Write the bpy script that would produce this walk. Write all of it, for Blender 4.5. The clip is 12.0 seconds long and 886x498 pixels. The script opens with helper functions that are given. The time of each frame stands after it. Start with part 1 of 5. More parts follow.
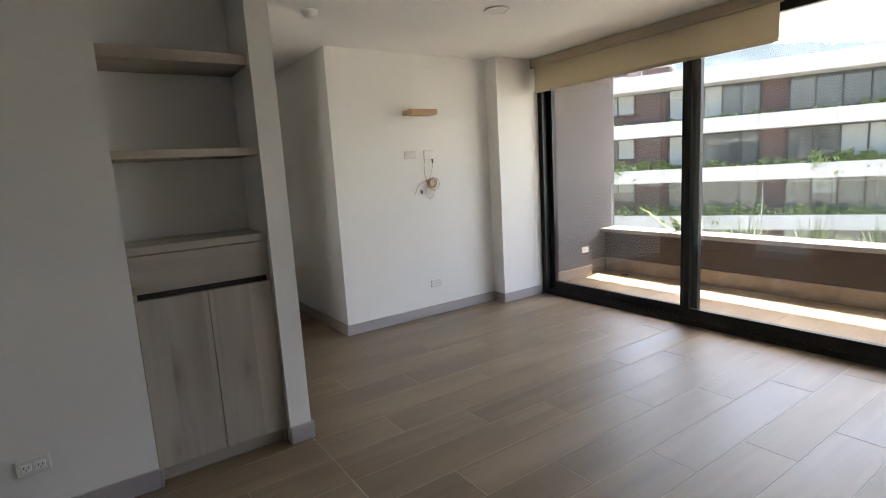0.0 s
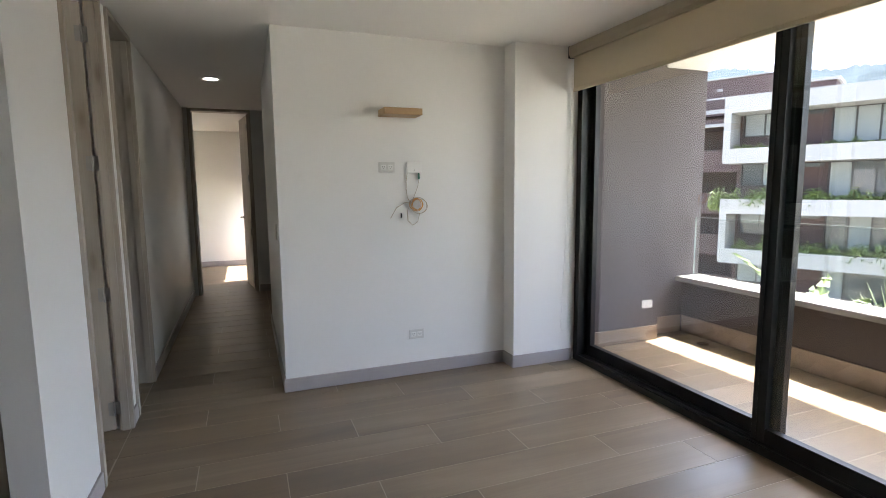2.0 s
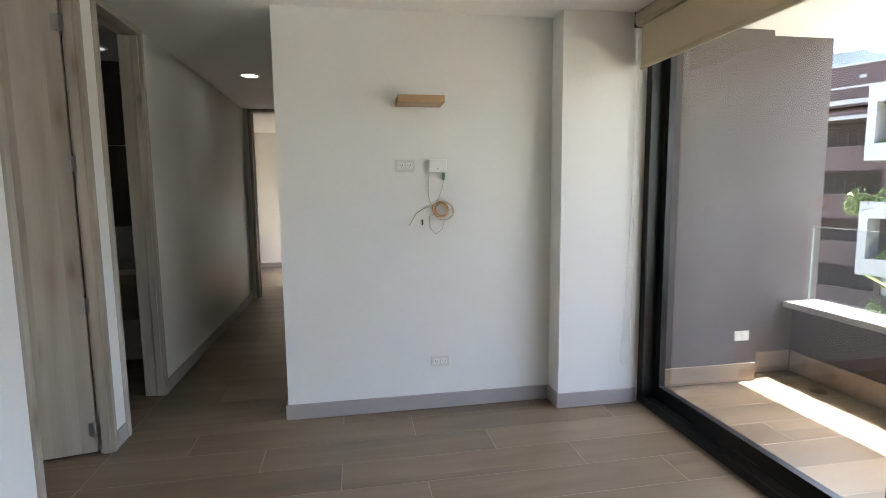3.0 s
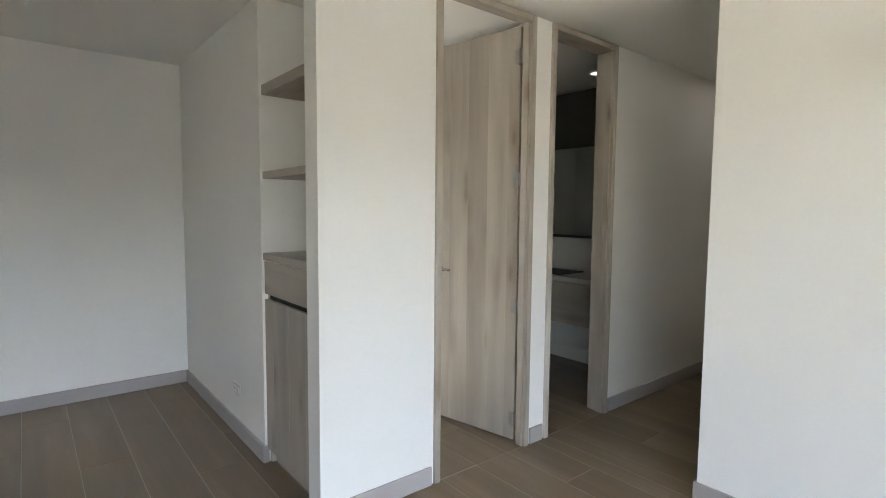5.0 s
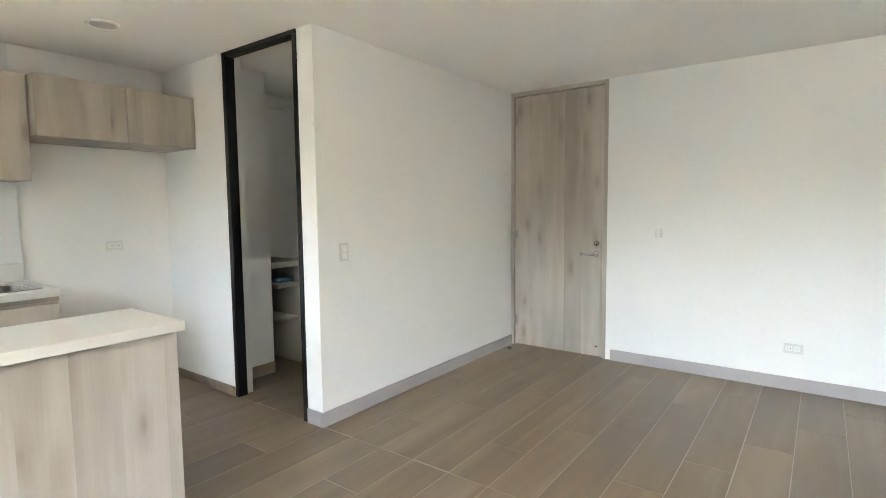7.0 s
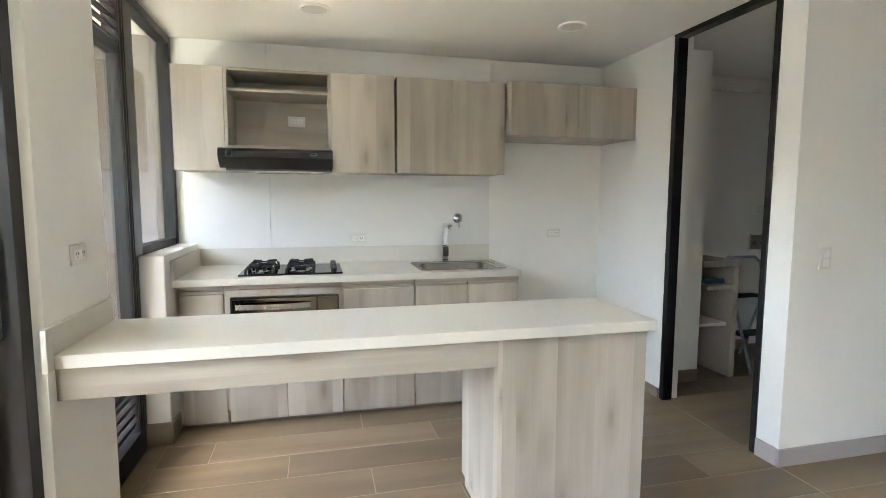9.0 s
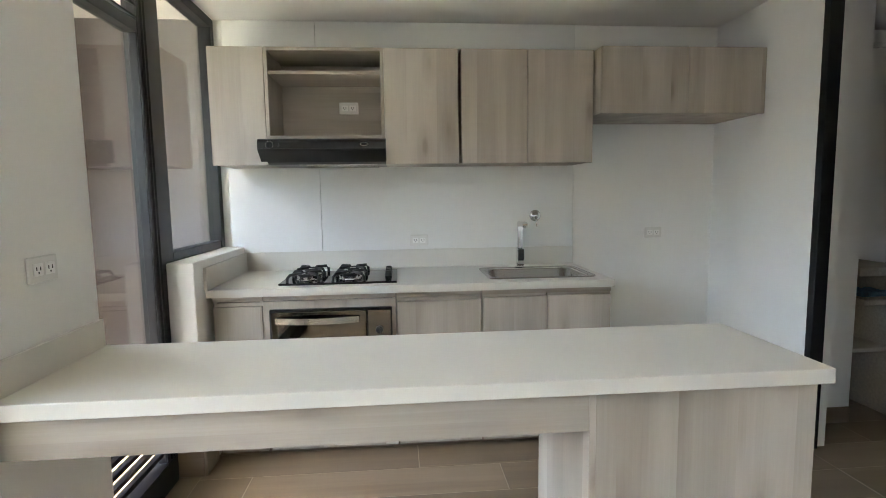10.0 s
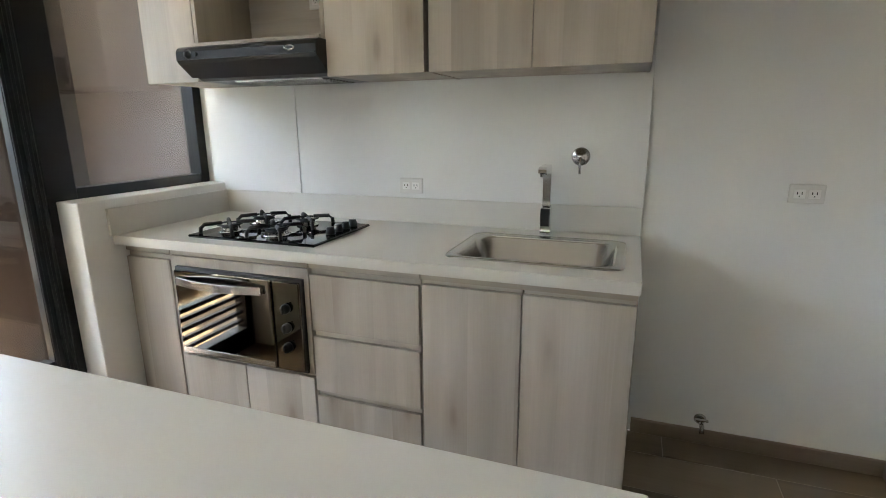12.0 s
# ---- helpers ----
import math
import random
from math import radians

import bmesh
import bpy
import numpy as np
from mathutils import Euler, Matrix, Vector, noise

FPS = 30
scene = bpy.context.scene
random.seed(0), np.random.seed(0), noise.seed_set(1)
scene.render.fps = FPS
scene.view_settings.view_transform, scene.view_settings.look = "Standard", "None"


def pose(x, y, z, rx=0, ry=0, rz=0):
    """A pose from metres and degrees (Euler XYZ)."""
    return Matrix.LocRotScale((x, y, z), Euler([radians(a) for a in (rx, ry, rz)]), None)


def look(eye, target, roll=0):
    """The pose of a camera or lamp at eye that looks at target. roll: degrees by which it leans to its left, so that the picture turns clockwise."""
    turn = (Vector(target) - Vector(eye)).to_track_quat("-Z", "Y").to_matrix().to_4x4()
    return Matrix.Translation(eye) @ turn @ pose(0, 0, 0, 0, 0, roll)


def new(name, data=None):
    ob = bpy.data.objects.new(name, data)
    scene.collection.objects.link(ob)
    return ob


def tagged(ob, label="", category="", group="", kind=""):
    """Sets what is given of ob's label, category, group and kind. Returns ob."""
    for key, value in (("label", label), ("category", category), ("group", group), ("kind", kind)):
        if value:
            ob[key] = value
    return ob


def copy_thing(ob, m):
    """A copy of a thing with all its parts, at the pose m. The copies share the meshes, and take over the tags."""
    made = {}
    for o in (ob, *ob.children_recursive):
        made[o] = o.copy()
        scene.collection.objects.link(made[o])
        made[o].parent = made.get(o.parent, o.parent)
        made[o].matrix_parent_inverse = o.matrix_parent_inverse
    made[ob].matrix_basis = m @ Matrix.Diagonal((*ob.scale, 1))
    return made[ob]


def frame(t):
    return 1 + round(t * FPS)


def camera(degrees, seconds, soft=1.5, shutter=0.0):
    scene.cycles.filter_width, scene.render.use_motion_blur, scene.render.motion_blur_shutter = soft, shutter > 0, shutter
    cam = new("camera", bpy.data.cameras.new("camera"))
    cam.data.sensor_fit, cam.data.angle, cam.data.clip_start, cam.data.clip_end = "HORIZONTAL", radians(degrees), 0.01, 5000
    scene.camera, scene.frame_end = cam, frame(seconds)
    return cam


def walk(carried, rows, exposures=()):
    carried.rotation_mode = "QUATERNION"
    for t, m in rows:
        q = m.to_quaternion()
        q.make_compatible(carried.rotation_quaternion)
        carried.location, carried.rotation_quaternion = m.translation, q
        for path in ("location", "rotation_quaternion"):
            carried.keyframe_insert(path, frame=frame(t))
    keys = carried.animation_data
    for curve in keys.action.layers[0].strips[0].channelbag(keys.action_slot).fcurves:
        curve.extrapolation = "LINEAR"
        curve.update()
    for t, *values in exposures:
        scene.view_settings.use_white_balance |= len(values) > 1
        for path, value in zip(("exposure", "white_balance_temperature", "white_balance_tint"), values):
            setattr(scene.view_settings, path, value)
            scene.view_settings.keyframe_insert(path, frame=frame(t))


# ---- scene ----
cam = camera(81.4, 12.0, soft=0.9)
EXPOSURES = [(0.0, 4.20, 6900, 17), (1.0, 4.13, 6600, 16), (2.0, 4.06, 6500, 16), (2.5, 4.1, 6430, 15), (4.5, 4.58, 6720, 13), (5.0, 4.82, 6700, 13), (5.5, 5.05, 6700, 12), (6.0, 5.42, 6800, 11), (6.5, 5.85, 6900, 12), (7.0, 6.15, 6900, 11), (7.5, 6.15, 6800, 11),
             (9.5, 5.55, 6700, 10), (10.0, 5.36, 6620, 10), (10.5, 5.75, 6700, 10), (11.0, 5.8, 6800, 10), (11.5, 5.82, 6800, 11), (12.0, 5.36, 6850, 11)]
PATH = [
    (0, (-0.847, -2.656, 1.412), (0.264, -1.022, 1.105), -3.4),
    (0.5, (-0.438, -2.564, 1.372), (0.58, -0.856, 1.158), -2.4),
    (1, (-0.069, -2.474, 1.38), (0.874, -0.723, 1.167), -0.1),
    (1.5, (0.297, -2.301, 1.398), (1.171, -0.517, 1.169), -0.3),
    (2, (0.707, -2.141, 1.407), (1.412, -0.285, 1.17), -0.6),
    (2.5, (1.021, -1.984, 1.403), (1.588, -0.08, 1.169), -0.5),
    (2.7, (1.149, -1.871, 1.404), (1.643, 0.053, 1.173), -0.7),
    (4.3, (1.817, -1.132, 1.434), (1.031, 0.692, 1.197), 1.4),
    (4.5, (1.848, -1.076, 1.428), (0.851, 0.644, 1.214), 1.4),
    (5, (1.973, -0.968, 1.381), (0.427, 0.29, 1.229), 0.5),
    (5.5, (2.001, -1.009, 1.373), (0.094, -0.427, 1.216), -0.5),
    (6, (2.006, -1.078, 1.383), (0.018, -1.209, 1.211), -0.9),
    (6.5, (2.002, -1.158, 1.37), (0.148, -1.89, 1.203), -0.6),
    (7, (2.074, -1.197, 1.367), (0.469, -2.38, 1.207), -0.6),
    (7.5, (2.162, -1.233, 1.355), (0.873, -2.755, 1.204), -0.3),
    (9.3, (2.317, -1.726, 1.385), (1.939, -3.68, 1.186), -0.0),
    (9.5, (2.306, -1.829, 1.378), (1.98, -3.792, 1.177), -0.2),
    (10, (2.14, -2.128, 1.372), (1.974, -4.111, 1.168), -0.8),
    (10.5, (1.951, -2.43, 1.37), (1.918, -4.417, 1.145), -1.0),
    (11, (1.707, -2.729, 1.379), (1.831, -4.71, 1.137), -2.6),
    (11.5, (1.309, -2.955, 1.402), (1.692, -4.886, 1.051), -2.9),
    (12, (1.036, -3.239, 1.369), (1.705, -5.064, 0.899), -0.4),
]
walk(cam, [(t, look(eye, target, roll)) for t, eye, target, roll in PATH], EXPOSURES)

# ---- world, sun, exposure ----
SUN = Vector((0.32, 0.06, 1.0)).normalized()      # direction towards the sun
world = bpy.data.worlds.new("sky")
scene.world = world
world.use_nodes = True
wn = world.node_tree.nodes
sky = wn.new("ShaderNodeTexSky")
sky.sky_type, sky.sun_disc = "NISHITA", False
sky.sun_elevation = math.asin(SUN.z)
sky.sun_rotation = math.atan2(SUN.x, SUN.y)
sky.dust_density, sky.air_density, sky.ozone_density = 4.0, 1.0, 1.0
wn["Background"].inputs["Strength"].default_value = 0.095
world.node_tree.links.new(sky.outputs["Color"], wn["Background"].inputs["Color"])
sun = new("sun", bpy.data.lights.new("sun", "SUN"))
sun.data.energy, sun.data.angle, sun.data.color = 2.4, radians(0.5), (1.0, 0.96, 0.9)
sun.matrix_world = look(SUN * 60, (0, 0, 0))

# ---- materials ----
def mat(name, rough=0.5, metal=0.0, color=(0.8, 0.8, 0.8)):
    m = bpy.data.materials.new(name)
    m.use_nodes = True
    p = m.node_tree.nodes["Principled BSDF"]
    p.inputs["Roughness"].default_value, p.inputs["Metallic"].default_value = rough, metal
    p.inputs["Base Color"].default_value = (*color, 1)
    return m, m.node_tree, p


def node(tree, kind, **values):
    n = tree.nodes.new("ShaderNode" + kind)
    for k, v in values.items():
        n.inputs[k].default_value = v
    return n


def ramp(tree, fac, stops):
    n = tree.nodes.new("ShaderNodeValToRGB")
    e = n.color_ramp.elements
    while len(e) < len(stops):
        e.new(0.5)
    for el, (at, c) in zip(e, stops):
        el.position, el.color = at, (*c, 1)
    tree.links.new(fac, n.inputs["Fac"])
    return n.outputs["Color"]


def bump(tree, p, height, strength, distance):
    b = node(tree, "Bump", Strength=strength, Distance=distance)
    tree.links.new(height, b.inputs["Height"])
    tree.links.new(b.outputs["Normal"], p.inputs["Normal"])


def plain(name, color, rough=0.5, metal=0.0, vary=0.08, scale=6.0, grain=140.0, relief=0.15):
    """Paint, plastic or stone: two scales of variation and fine relief."""
    m, t, p = mat(name, rough, metal, color)
    co = node(t, "TexCoord").outputs["Object"]
    big, fine = node(t, "TexNoise", Scale=scale, Detail=3.0), node(t, "TexNoise", Scale=grain, Detail=2.0)
    for n in (big, fine):
        t.links.new(co, n.inputs["Vector"])
    mix = node(t, "Mix")
    mix.data_type = "FLOAT"
    mix.inputs[0].default_value = 0.35
    t.links.new(big.outputs["Fac"], mix.inputs[2])
    t.links.new(fine.outputs["Fac"], mix.inputs[3])
    lo, hi = [tuple(min(1.0, c * k) for c in color) for k in (1 - vary, 1 + vary)]
    t.links.new(ramp(t, mix.outputs[0], [(0.3, lo), (0.7, hi)]), p.inputs["Base Color"])
    r = node(t, "MapRange", **{"From Min": 0.3, "From Max": 0.7, "To Min": max(0.02, rough * 0.85), "To Max": min(1, rough * 1.15)})
    t.links.new(big.outputs["Fac"], r.inputs["Value"])
    t.links.new(r.outputs["Result"], p.inputs["Roughness"])
    if relief:
        bump(t, p, fine.outputs["Fac"], relief, 0.001)
    return m


def wood(name, dark, mid, light, axis=2, rough=0.5, shift=0.12, scale=1.0, relief=0.12, stave=0.17, knot=0.75):
    """Wood decor: staves side by side along the axis, grain, pores, sparse knots and a tone for each piece."""
    m, t, p = mat(name, rough, 0.0, mid)
    co = node(t, "TexCoord").outputs["Object"]
    info = t.nodes.new("ShaderNodeObjectInfo")
    off, comb = node(t, "VectorMath"), t.nodes.new("ShaderNodeCombineXYZ")
    off.operation = "MULTIPLY_ADD"
    for k in range(3):
        t.links.new(info.outputs["Random"], comb.inputs[k])
    t.links.new(comb.outputs[0], off.inputs[0])
    off.inputs[1].default_value = (17.0, 31.0, 23.0)
    t.links.new(co, off.inputs[2])

    def math_node(op, a, b, c=None):
        n = t.nodes.new("ShaderNodeMath")
        n.operation = op
        for k, v in enumerate((a, b, c)):
            if isinstance(v, (int, float)):
                n.inputs[k].default_value = v
            elif v is not None:
                t.links.new(v, n.inputs[k])
        return n.outputs[0]

    # one stave after another across the grain
    dot = node(t, "VectorMath")
    dot.operation = "DOT_PRODUCT"
    dot.inputs[1].default_value = [0.0 if k == axis else 1.0 for k in range(3)]
    t.links.new(off.outputs[0], dot.inputs[0])
    cell = math_node("FLOOR", math_node("MULTIPLY", dot.outputs["Value"], scale / stave), 0.0)
    white = t.nodes.new("ShaderNodeTexWhiteNoise")
    white.noise_dimensions = "1D"
    t.links.new(cell, white.inputs["W"])
    slide = node(t, "VectorMath")
    slide.operation = "MULTIPLY_ADD"
    slide.inputs[1].default_value = (3.0, 5.0, 7.0)
    t.links.new(white.outputs["Color"], slide.inputs[0])
    t.links.new(off.outputs[0], slide.inputs[2])

    def streaks(across, along, kind, source, **values):
        st = [across * scale] * 3
        st[axis] = along * scale
        mp = node(t, "Mapping", Scale=st)
        t.links.new(source, mp.inputs["Vector"])
        n = node(t, kind, Scale=1.0, **values)
        t.links.new(mp.outputs[0], n.inputs["Vector"])
        return n

    broad = streaks(6.0, 0.6, "TexNoise", slide.outputs[0], Detail=5.0, Roughness=0.5, Distortion=0.5)
    fine = streaks(150.0, 3.5, "TexNoise", off.outputs[0], Detail=3.0, Roughness=0.6)
    cloud = streaks(2.2, 1.2, "TexNoise", off.outputs[0], Detail=2.0, Roughness=0.5)
    eyes = streaks(6.5, 2.1, "TexVoronoi", slide.outputs[0], Randomness=1.0)
    a = math_node("MULTIPLY_ADD", broad.outputs["Fac"], 0.50, math_node("MULTIPLY", fine.outputs["Fac"], 0.09))
    a = math_node("ADD", a, math_node("MULTIPLY", cloud.outputs["Fac"], 0.22))
    a = math_node("MULTIPLY_ADD", white.outputs["Value"], 0.085, a)
    col = ramp(t, a, [(0.32, dark), (0.447, mid), (0.56, light)])
    kn = ramp(t, eyes.outputs["Distance"], [(0.06, (0.58, 0.53, 0.48)), (0.14, (0.84, 0.80, 0.77)), (0.34, (1, 1, 1))])
    mk = node(t, "Mix")
    mk.data_type, mk.blend_type = "RGBA", "MULTIPLY"
    mk.inputs[0].default_value = knot
    t.links.new(col, mk.inputs[6])
    t.links.new(kn, mk.inputs[7])
    tone = node(t, "MapRange", **{"To Min": 1 - shift, "To Max": 1 + shift})
    t.links.new(info.outputs["Random"], tone.inputs["Value"])
    hsv = node(t, "HueSaturation")
    t.links.new(tone.outputs["Result"], hsv.inputs["Value"])
    t.links.new(mk.outputs[2], hsv.inputs["Color"])
    t.links.new(hsv.outputs["Color"], p.inputs["Base Color"])
    r = node(t, "MapRange", **{"From Min": 0.3, "From Max": 0.6, "To Min": rough * 0.85, "To Max": min(1, rough * 1.2)})
    t.links.new(a, r.inputs["Value"])
    t.links.new(r.outputs["Result"], p.inputs["Roughness"])
    if relief:
        bump(t, p, fine.outputs["Fac"], relief, 0.001)
    return m


def glass_pane(name, tint=(0.96, 0.98, 0.97)):
    m = bpy.data.materials.new(name)
    m.use_nodes = True
    t = m.node_tree
    t.nodes.remove(t.nodes["Principled BSDF"])
    tr, gl = node(t, "BsdfTransparent", Color=(*tint, 1)), node(t, "BsdfGlossy", Roughness=0.0)
    lw, mx = node(t, "LayerWeight", Blend=0.5), t.nodes.new("ShaderNodeMixShader")
    up, sc = t.nodes.new("ShaderNodeMath"), t.nodes.new("ShaderNodeMath")
    up.operation, sc.operation = "POWER", "MULTIPLY_ADD"
    up.inputs[1].default_value, sc.inputs[1].default_value, sc.inputs[2].default_value = 4.4, 0.88, 0.08
    t.links.new(lw.outputs["Facing"], up.inputs[0])
    t.links.new(up.outputs[0], sc.inputs[0])
    t.links.new(sc.outputs[0], mx.inputs[0])
    t.links.new(tr.outputs[0], mx.inputs[1])
    t.links.new(gl.outputs[0], mx.inputs[2])
    t.links.new(mx.outputs[0], t.nodes["Material Output"].inputs["Surface"])
    return m


def lit(name, color, strength):
    m, t, p = mat(name, 0.4, 0, color)
    p.inputs["Emission Color"].default_value = (*color, 1)
    p.inputs["Emission Strength"].default_value = strength
    return m


M_WALL = plain("white wall paint", (0.85, 0.84, 0.812), 0.46, vary=0.025, scale=1.3, grain=220, relief=0.08)
M_CEIL = plain("white ceiling paint", (0.87, 0.86, 0.832), 0.7, vary=0.02, scale=1.1, grain=200, relief=0.06)
M_TILE = wood("wood look porcelain", (0.142, 0.101, 0.063), (0.204, 0.149, 0.093), (0.276, 0.209, 0.141), axis=0, rough=0.42, shift=0.06, scale=0.9, relief=0.05, stave=0.6, knot=0.25)
M_TILE.node_tree.nodes["Principled BSDF"].inputs["Specular IOR Level"].default_value = 0.8
M_GROUT = plain("beige grout", (0.40, 0.345, 0.27), 0.5, vary=0.08, scale=12)
M_BASE = plain("warm grey skirting", (0.40, 0.365, 0.355), 0.45, vary=0.03, relief=0.05)
M_BASE2 = wood("brown tile skirting", (0.20, 0.15, 0.11), (0.27, 0.205, 0.15), (0.34, 0.26, 0.20), axis=0, rough=0.35)
M_OAK = wood("greige oak laminate", (0.335, 0.289, 0.236), (0.425, 0.377, 0.314), (0.515, 0.466, 0.400), axis=2, rough=0.5, shift=0.045)
M_OAKH = wood("greige oak laminate lying", (0.335, 0.289, 0.236), (0.425, 0.377, 0.314), (0.515, 0.466, 0.400), axis=0, rough=0.5, shift=0.045)
M_OAKY = wood("greige oak laminate across", (0.335, 0.289, 0.236), (0.425, 0.377, 0.314), (0.515, 0.466, 0.400), axis=1, rough=0.5, shift=0.045)
M_PINE = wood("honey pine", (0.42, 0.27, 0.13), (0.52, 0.35, 0.19), (0.60, 0.43, 0.25), axis=0, rough=0.5)
M_QUARTZ = plain("cream quartz", (0.65, 0.625, 0.57), 0.34, vary=0.015, scale=5, grain=260, relief=0.0)
M_QUARTZ.node_tree.nodes["Principled BSDF"].inputs["Specular IOR Level"].default_value = 0.35
M_SPLASH = plain("white glazed panel", (0.80, 0.795, 0.77), 0.2, vary=0.015, scale=3, relief=0.0)
M_BLACK = plain("black anodised aluminium", (0.009, 0.0095, 0.0112), 0.36, 0.0, vary=0.05, relief=0.0)
M_BLACK.node_tree.nodes["Principled BSDF"].inputs["Specular IOR Level"].default_value = 0.42
M_GLASS = glass_pane("clear window glass")
M_PLATE = plain("ivory plastic plate", (0.73, 0.715, 0.68), 0.3, vary=0.02, relief=0.0)
M_WHITE = plain("white plastic", (0.86, 0.85, 0.82), 0.3, vary=0.02, relief=0.0)
M_DARK = plain("dark slot", (0.02, 0.02, 0.02), 0.6, relief=0.0)
M_STEEL = plain("brushed steel", (0.52, 0.51, 0.49), 0.24, 1.0, vary=0.01, scale=2, grain=300, relief=0.0)
M_HINGE = plain("satin nickel hinge", (0.36, 0.35, 0.33), 0.48, 1.0, vary=0.05, scale=8, grain=80, relief=0.0)
M_CHROME = plain("chrome", (0.75, 0.75, 0.75), 0.08, 1.0, vary=0.02, relief=0.0)
M_ENAMEL = plain("black enamel", (0.011, 0.011, 0.011), 0.36, vary=0.05, relief=0.0)
M_IRON = plain("cast iron", (0.018, 0.018, 0.018), 0.5, vary=0.2, grain=200, relief=0.2)
M_BGLASS = plain("black glass", (0.006, 0.006, 0.006), 0.04, vary=0.05, relief=0.0)
M_OVEN = plain("coated oven glass", (0.18, 0.167, 0.142), 0.04, 1.0, vary=0.03, relief=0.0)
M_MIRROR = plain("mirror", (0.8, 0.82, 0.82), 0.02, 1.0, vary=0.0, relief=0.0)
# Darker copy of the taupe plaster, for the parapet and end column.
M_BROWN2 = plain("darker taupe exterior plaster", (0.05, 0.038, 0.036), 0.7, vary=0.03, scale=1.5, grain=160, relief=0.0)
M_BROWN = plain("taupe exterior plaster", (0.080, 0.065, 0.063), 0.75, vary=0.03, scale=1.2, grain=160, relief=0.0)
# Facade colours are darkened to stand in for less outdoor brightness.
M_FBROWN = plain("dimmed brown facade render", (0.072, 0.050, 0.049), 0.8, vary=0.04, scale=0.4, grain=2, relief=0.0)
M_FWHITE = plain("dimmed white facade render", (0.27, 0.27, 0.267), 0.7, vary=0.06, scale=0.5, grain=20, relief=0.0)
M_FGLASS = plain("facade window glass", (0.05, 0.06, 0.065), 0.05, vary=0.3, scale=0.8, relief=0.0)
M_CURTAIN = plain("pale blind", (0.21, 0.235, 0.24), 0.8, vary=0.10)
M_FABRIC = plain("sand roller fabric", (0.60, 0.53, 0.415), 0.85, vary=0.04, scale=3, grain=600, relief=0.15)
ft = M_FABRIC.node_tree
tl, fx = node(ft, "BsdfTranslucent", Color=(0.60, 0.53, 0.415, 1)), ft.nodes.new("ShaderNodeMixShader")
fx.inputs[0].default_value = 0.45
ft.links.new(ft.nodes["Principled BSDF"].outputs[0], fx.inputs[1])
ft.links.new(tl.outputs[0], fx.inputs[2])
ft.links.new(fx.outputs[0], ft.nodes["Material Output"].inputs["Surface"])
M_STONE = plain("grey speckled concrete", (0.40, 0.35, 0.29), 0.7, vary=0.2, scale=60, grain=260, relief=0.3)
M_CORD = plain("beige cable", (0.50, 0.43, 0.34), 0.5, relief=0.0)
M_ORANGE = plain("orange fibre cable", (0.62, 0.30, 0.08), 0.45, relief=0.0)
M_GREEN = plain("green connector", (0.02, 0.16, 0.08), 0.4, relief=0.0)
M_BLUE = plain("blue cloth", (0.12, 0.25, 0.34), 0.9, vary=0.2, grain=90, relief=0.3)
M_LADDER = plain("blue grey steel tube", (0.28, 0.33, 0.36), 0.4, 0.3, relief=0.0)
M_LAMP = lit("lit lamp disc", (1.0, 0.97, 0.90), 0.7)
M_LAMP_DIM = lit("dim lit lamp disc", (0.95, 0.97, 1.0), 0.07)
M_LENS = plain("opal lamp disc", (0.72, 0.70, 0.67), 0.4, vary=0.01, relief=0.0)
M_LEAF = plain("leaf green", (0.125, 0.175, 0.048), 0.55, vary=0.55, scale=2.5, grain=20, relief=0.0)
M_LEAF2 = plain("pale agave leaf", (0.13, 0.165, 0.075), 0.5, vary=0.35, scale=8, grain=40, relief=0.0)
M_EDGE = plain("polished glass edge", (0.26, 0.31, 0.29), 0.15, vary=0.05, relief=0.0)
M_STONETILE = plain("dark olive stone tile", (0.075, 0.074, 0.062), 0.4, vary=0.15, scale=3, grain=60, relief=0.0)
M_SOIL = plain("soil", (0.06, 0.045, 0.03), 0.9, vary=0.3)
M_GROUND = plain("lawn and paving", (0.27, 0.26, 0.21), 0.9, vary=0.4, scale=0.05, grain=1.0, relief=0.0)
# Distance haze is mixed into the hill's own base colour.
M_HILL = plain("wooded hill with painted haze", (0.052, 0.068, 0.078), 0.95, vary=0.35, scale=0.03, grain=0.25, relief=0.0)
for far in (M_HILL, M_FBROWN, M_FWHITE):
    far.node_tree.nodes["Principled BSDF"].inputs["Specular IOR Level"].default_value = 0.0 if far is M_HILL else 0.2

# ---- builders ----
ORIGIN = {}


def bm_boxes(boxes, bevel=0.0, segments=1):
    bm = bmesh.new()
    for x0, x1, y0, y1, z0, z1 in boxes:
        v = [bm.verts.new(c) for c in ((x0, y0, z0), (x1, y0, z0), (x1, y1, z0), (x0, y1, z0), (x0, y0, z1), (x1, y0, z1), (x1, y1, z1), (x0, y1, z1))]
        for f in ((0, 3, 2, 1), (4, 5, 6, 7), (0, 1, 5, 4), (1, 2, 6, 5), (2, 3, 7, 6), (3, 0, 4, 7)):
            bm.faces.new([v[i] for i in f])
    if bevel:
        bmesh.ops.bevel(bm, geom=list(bm.edges), offset=bevel, segments=segments, affect="EDGES", profile=0.5)
    return bm


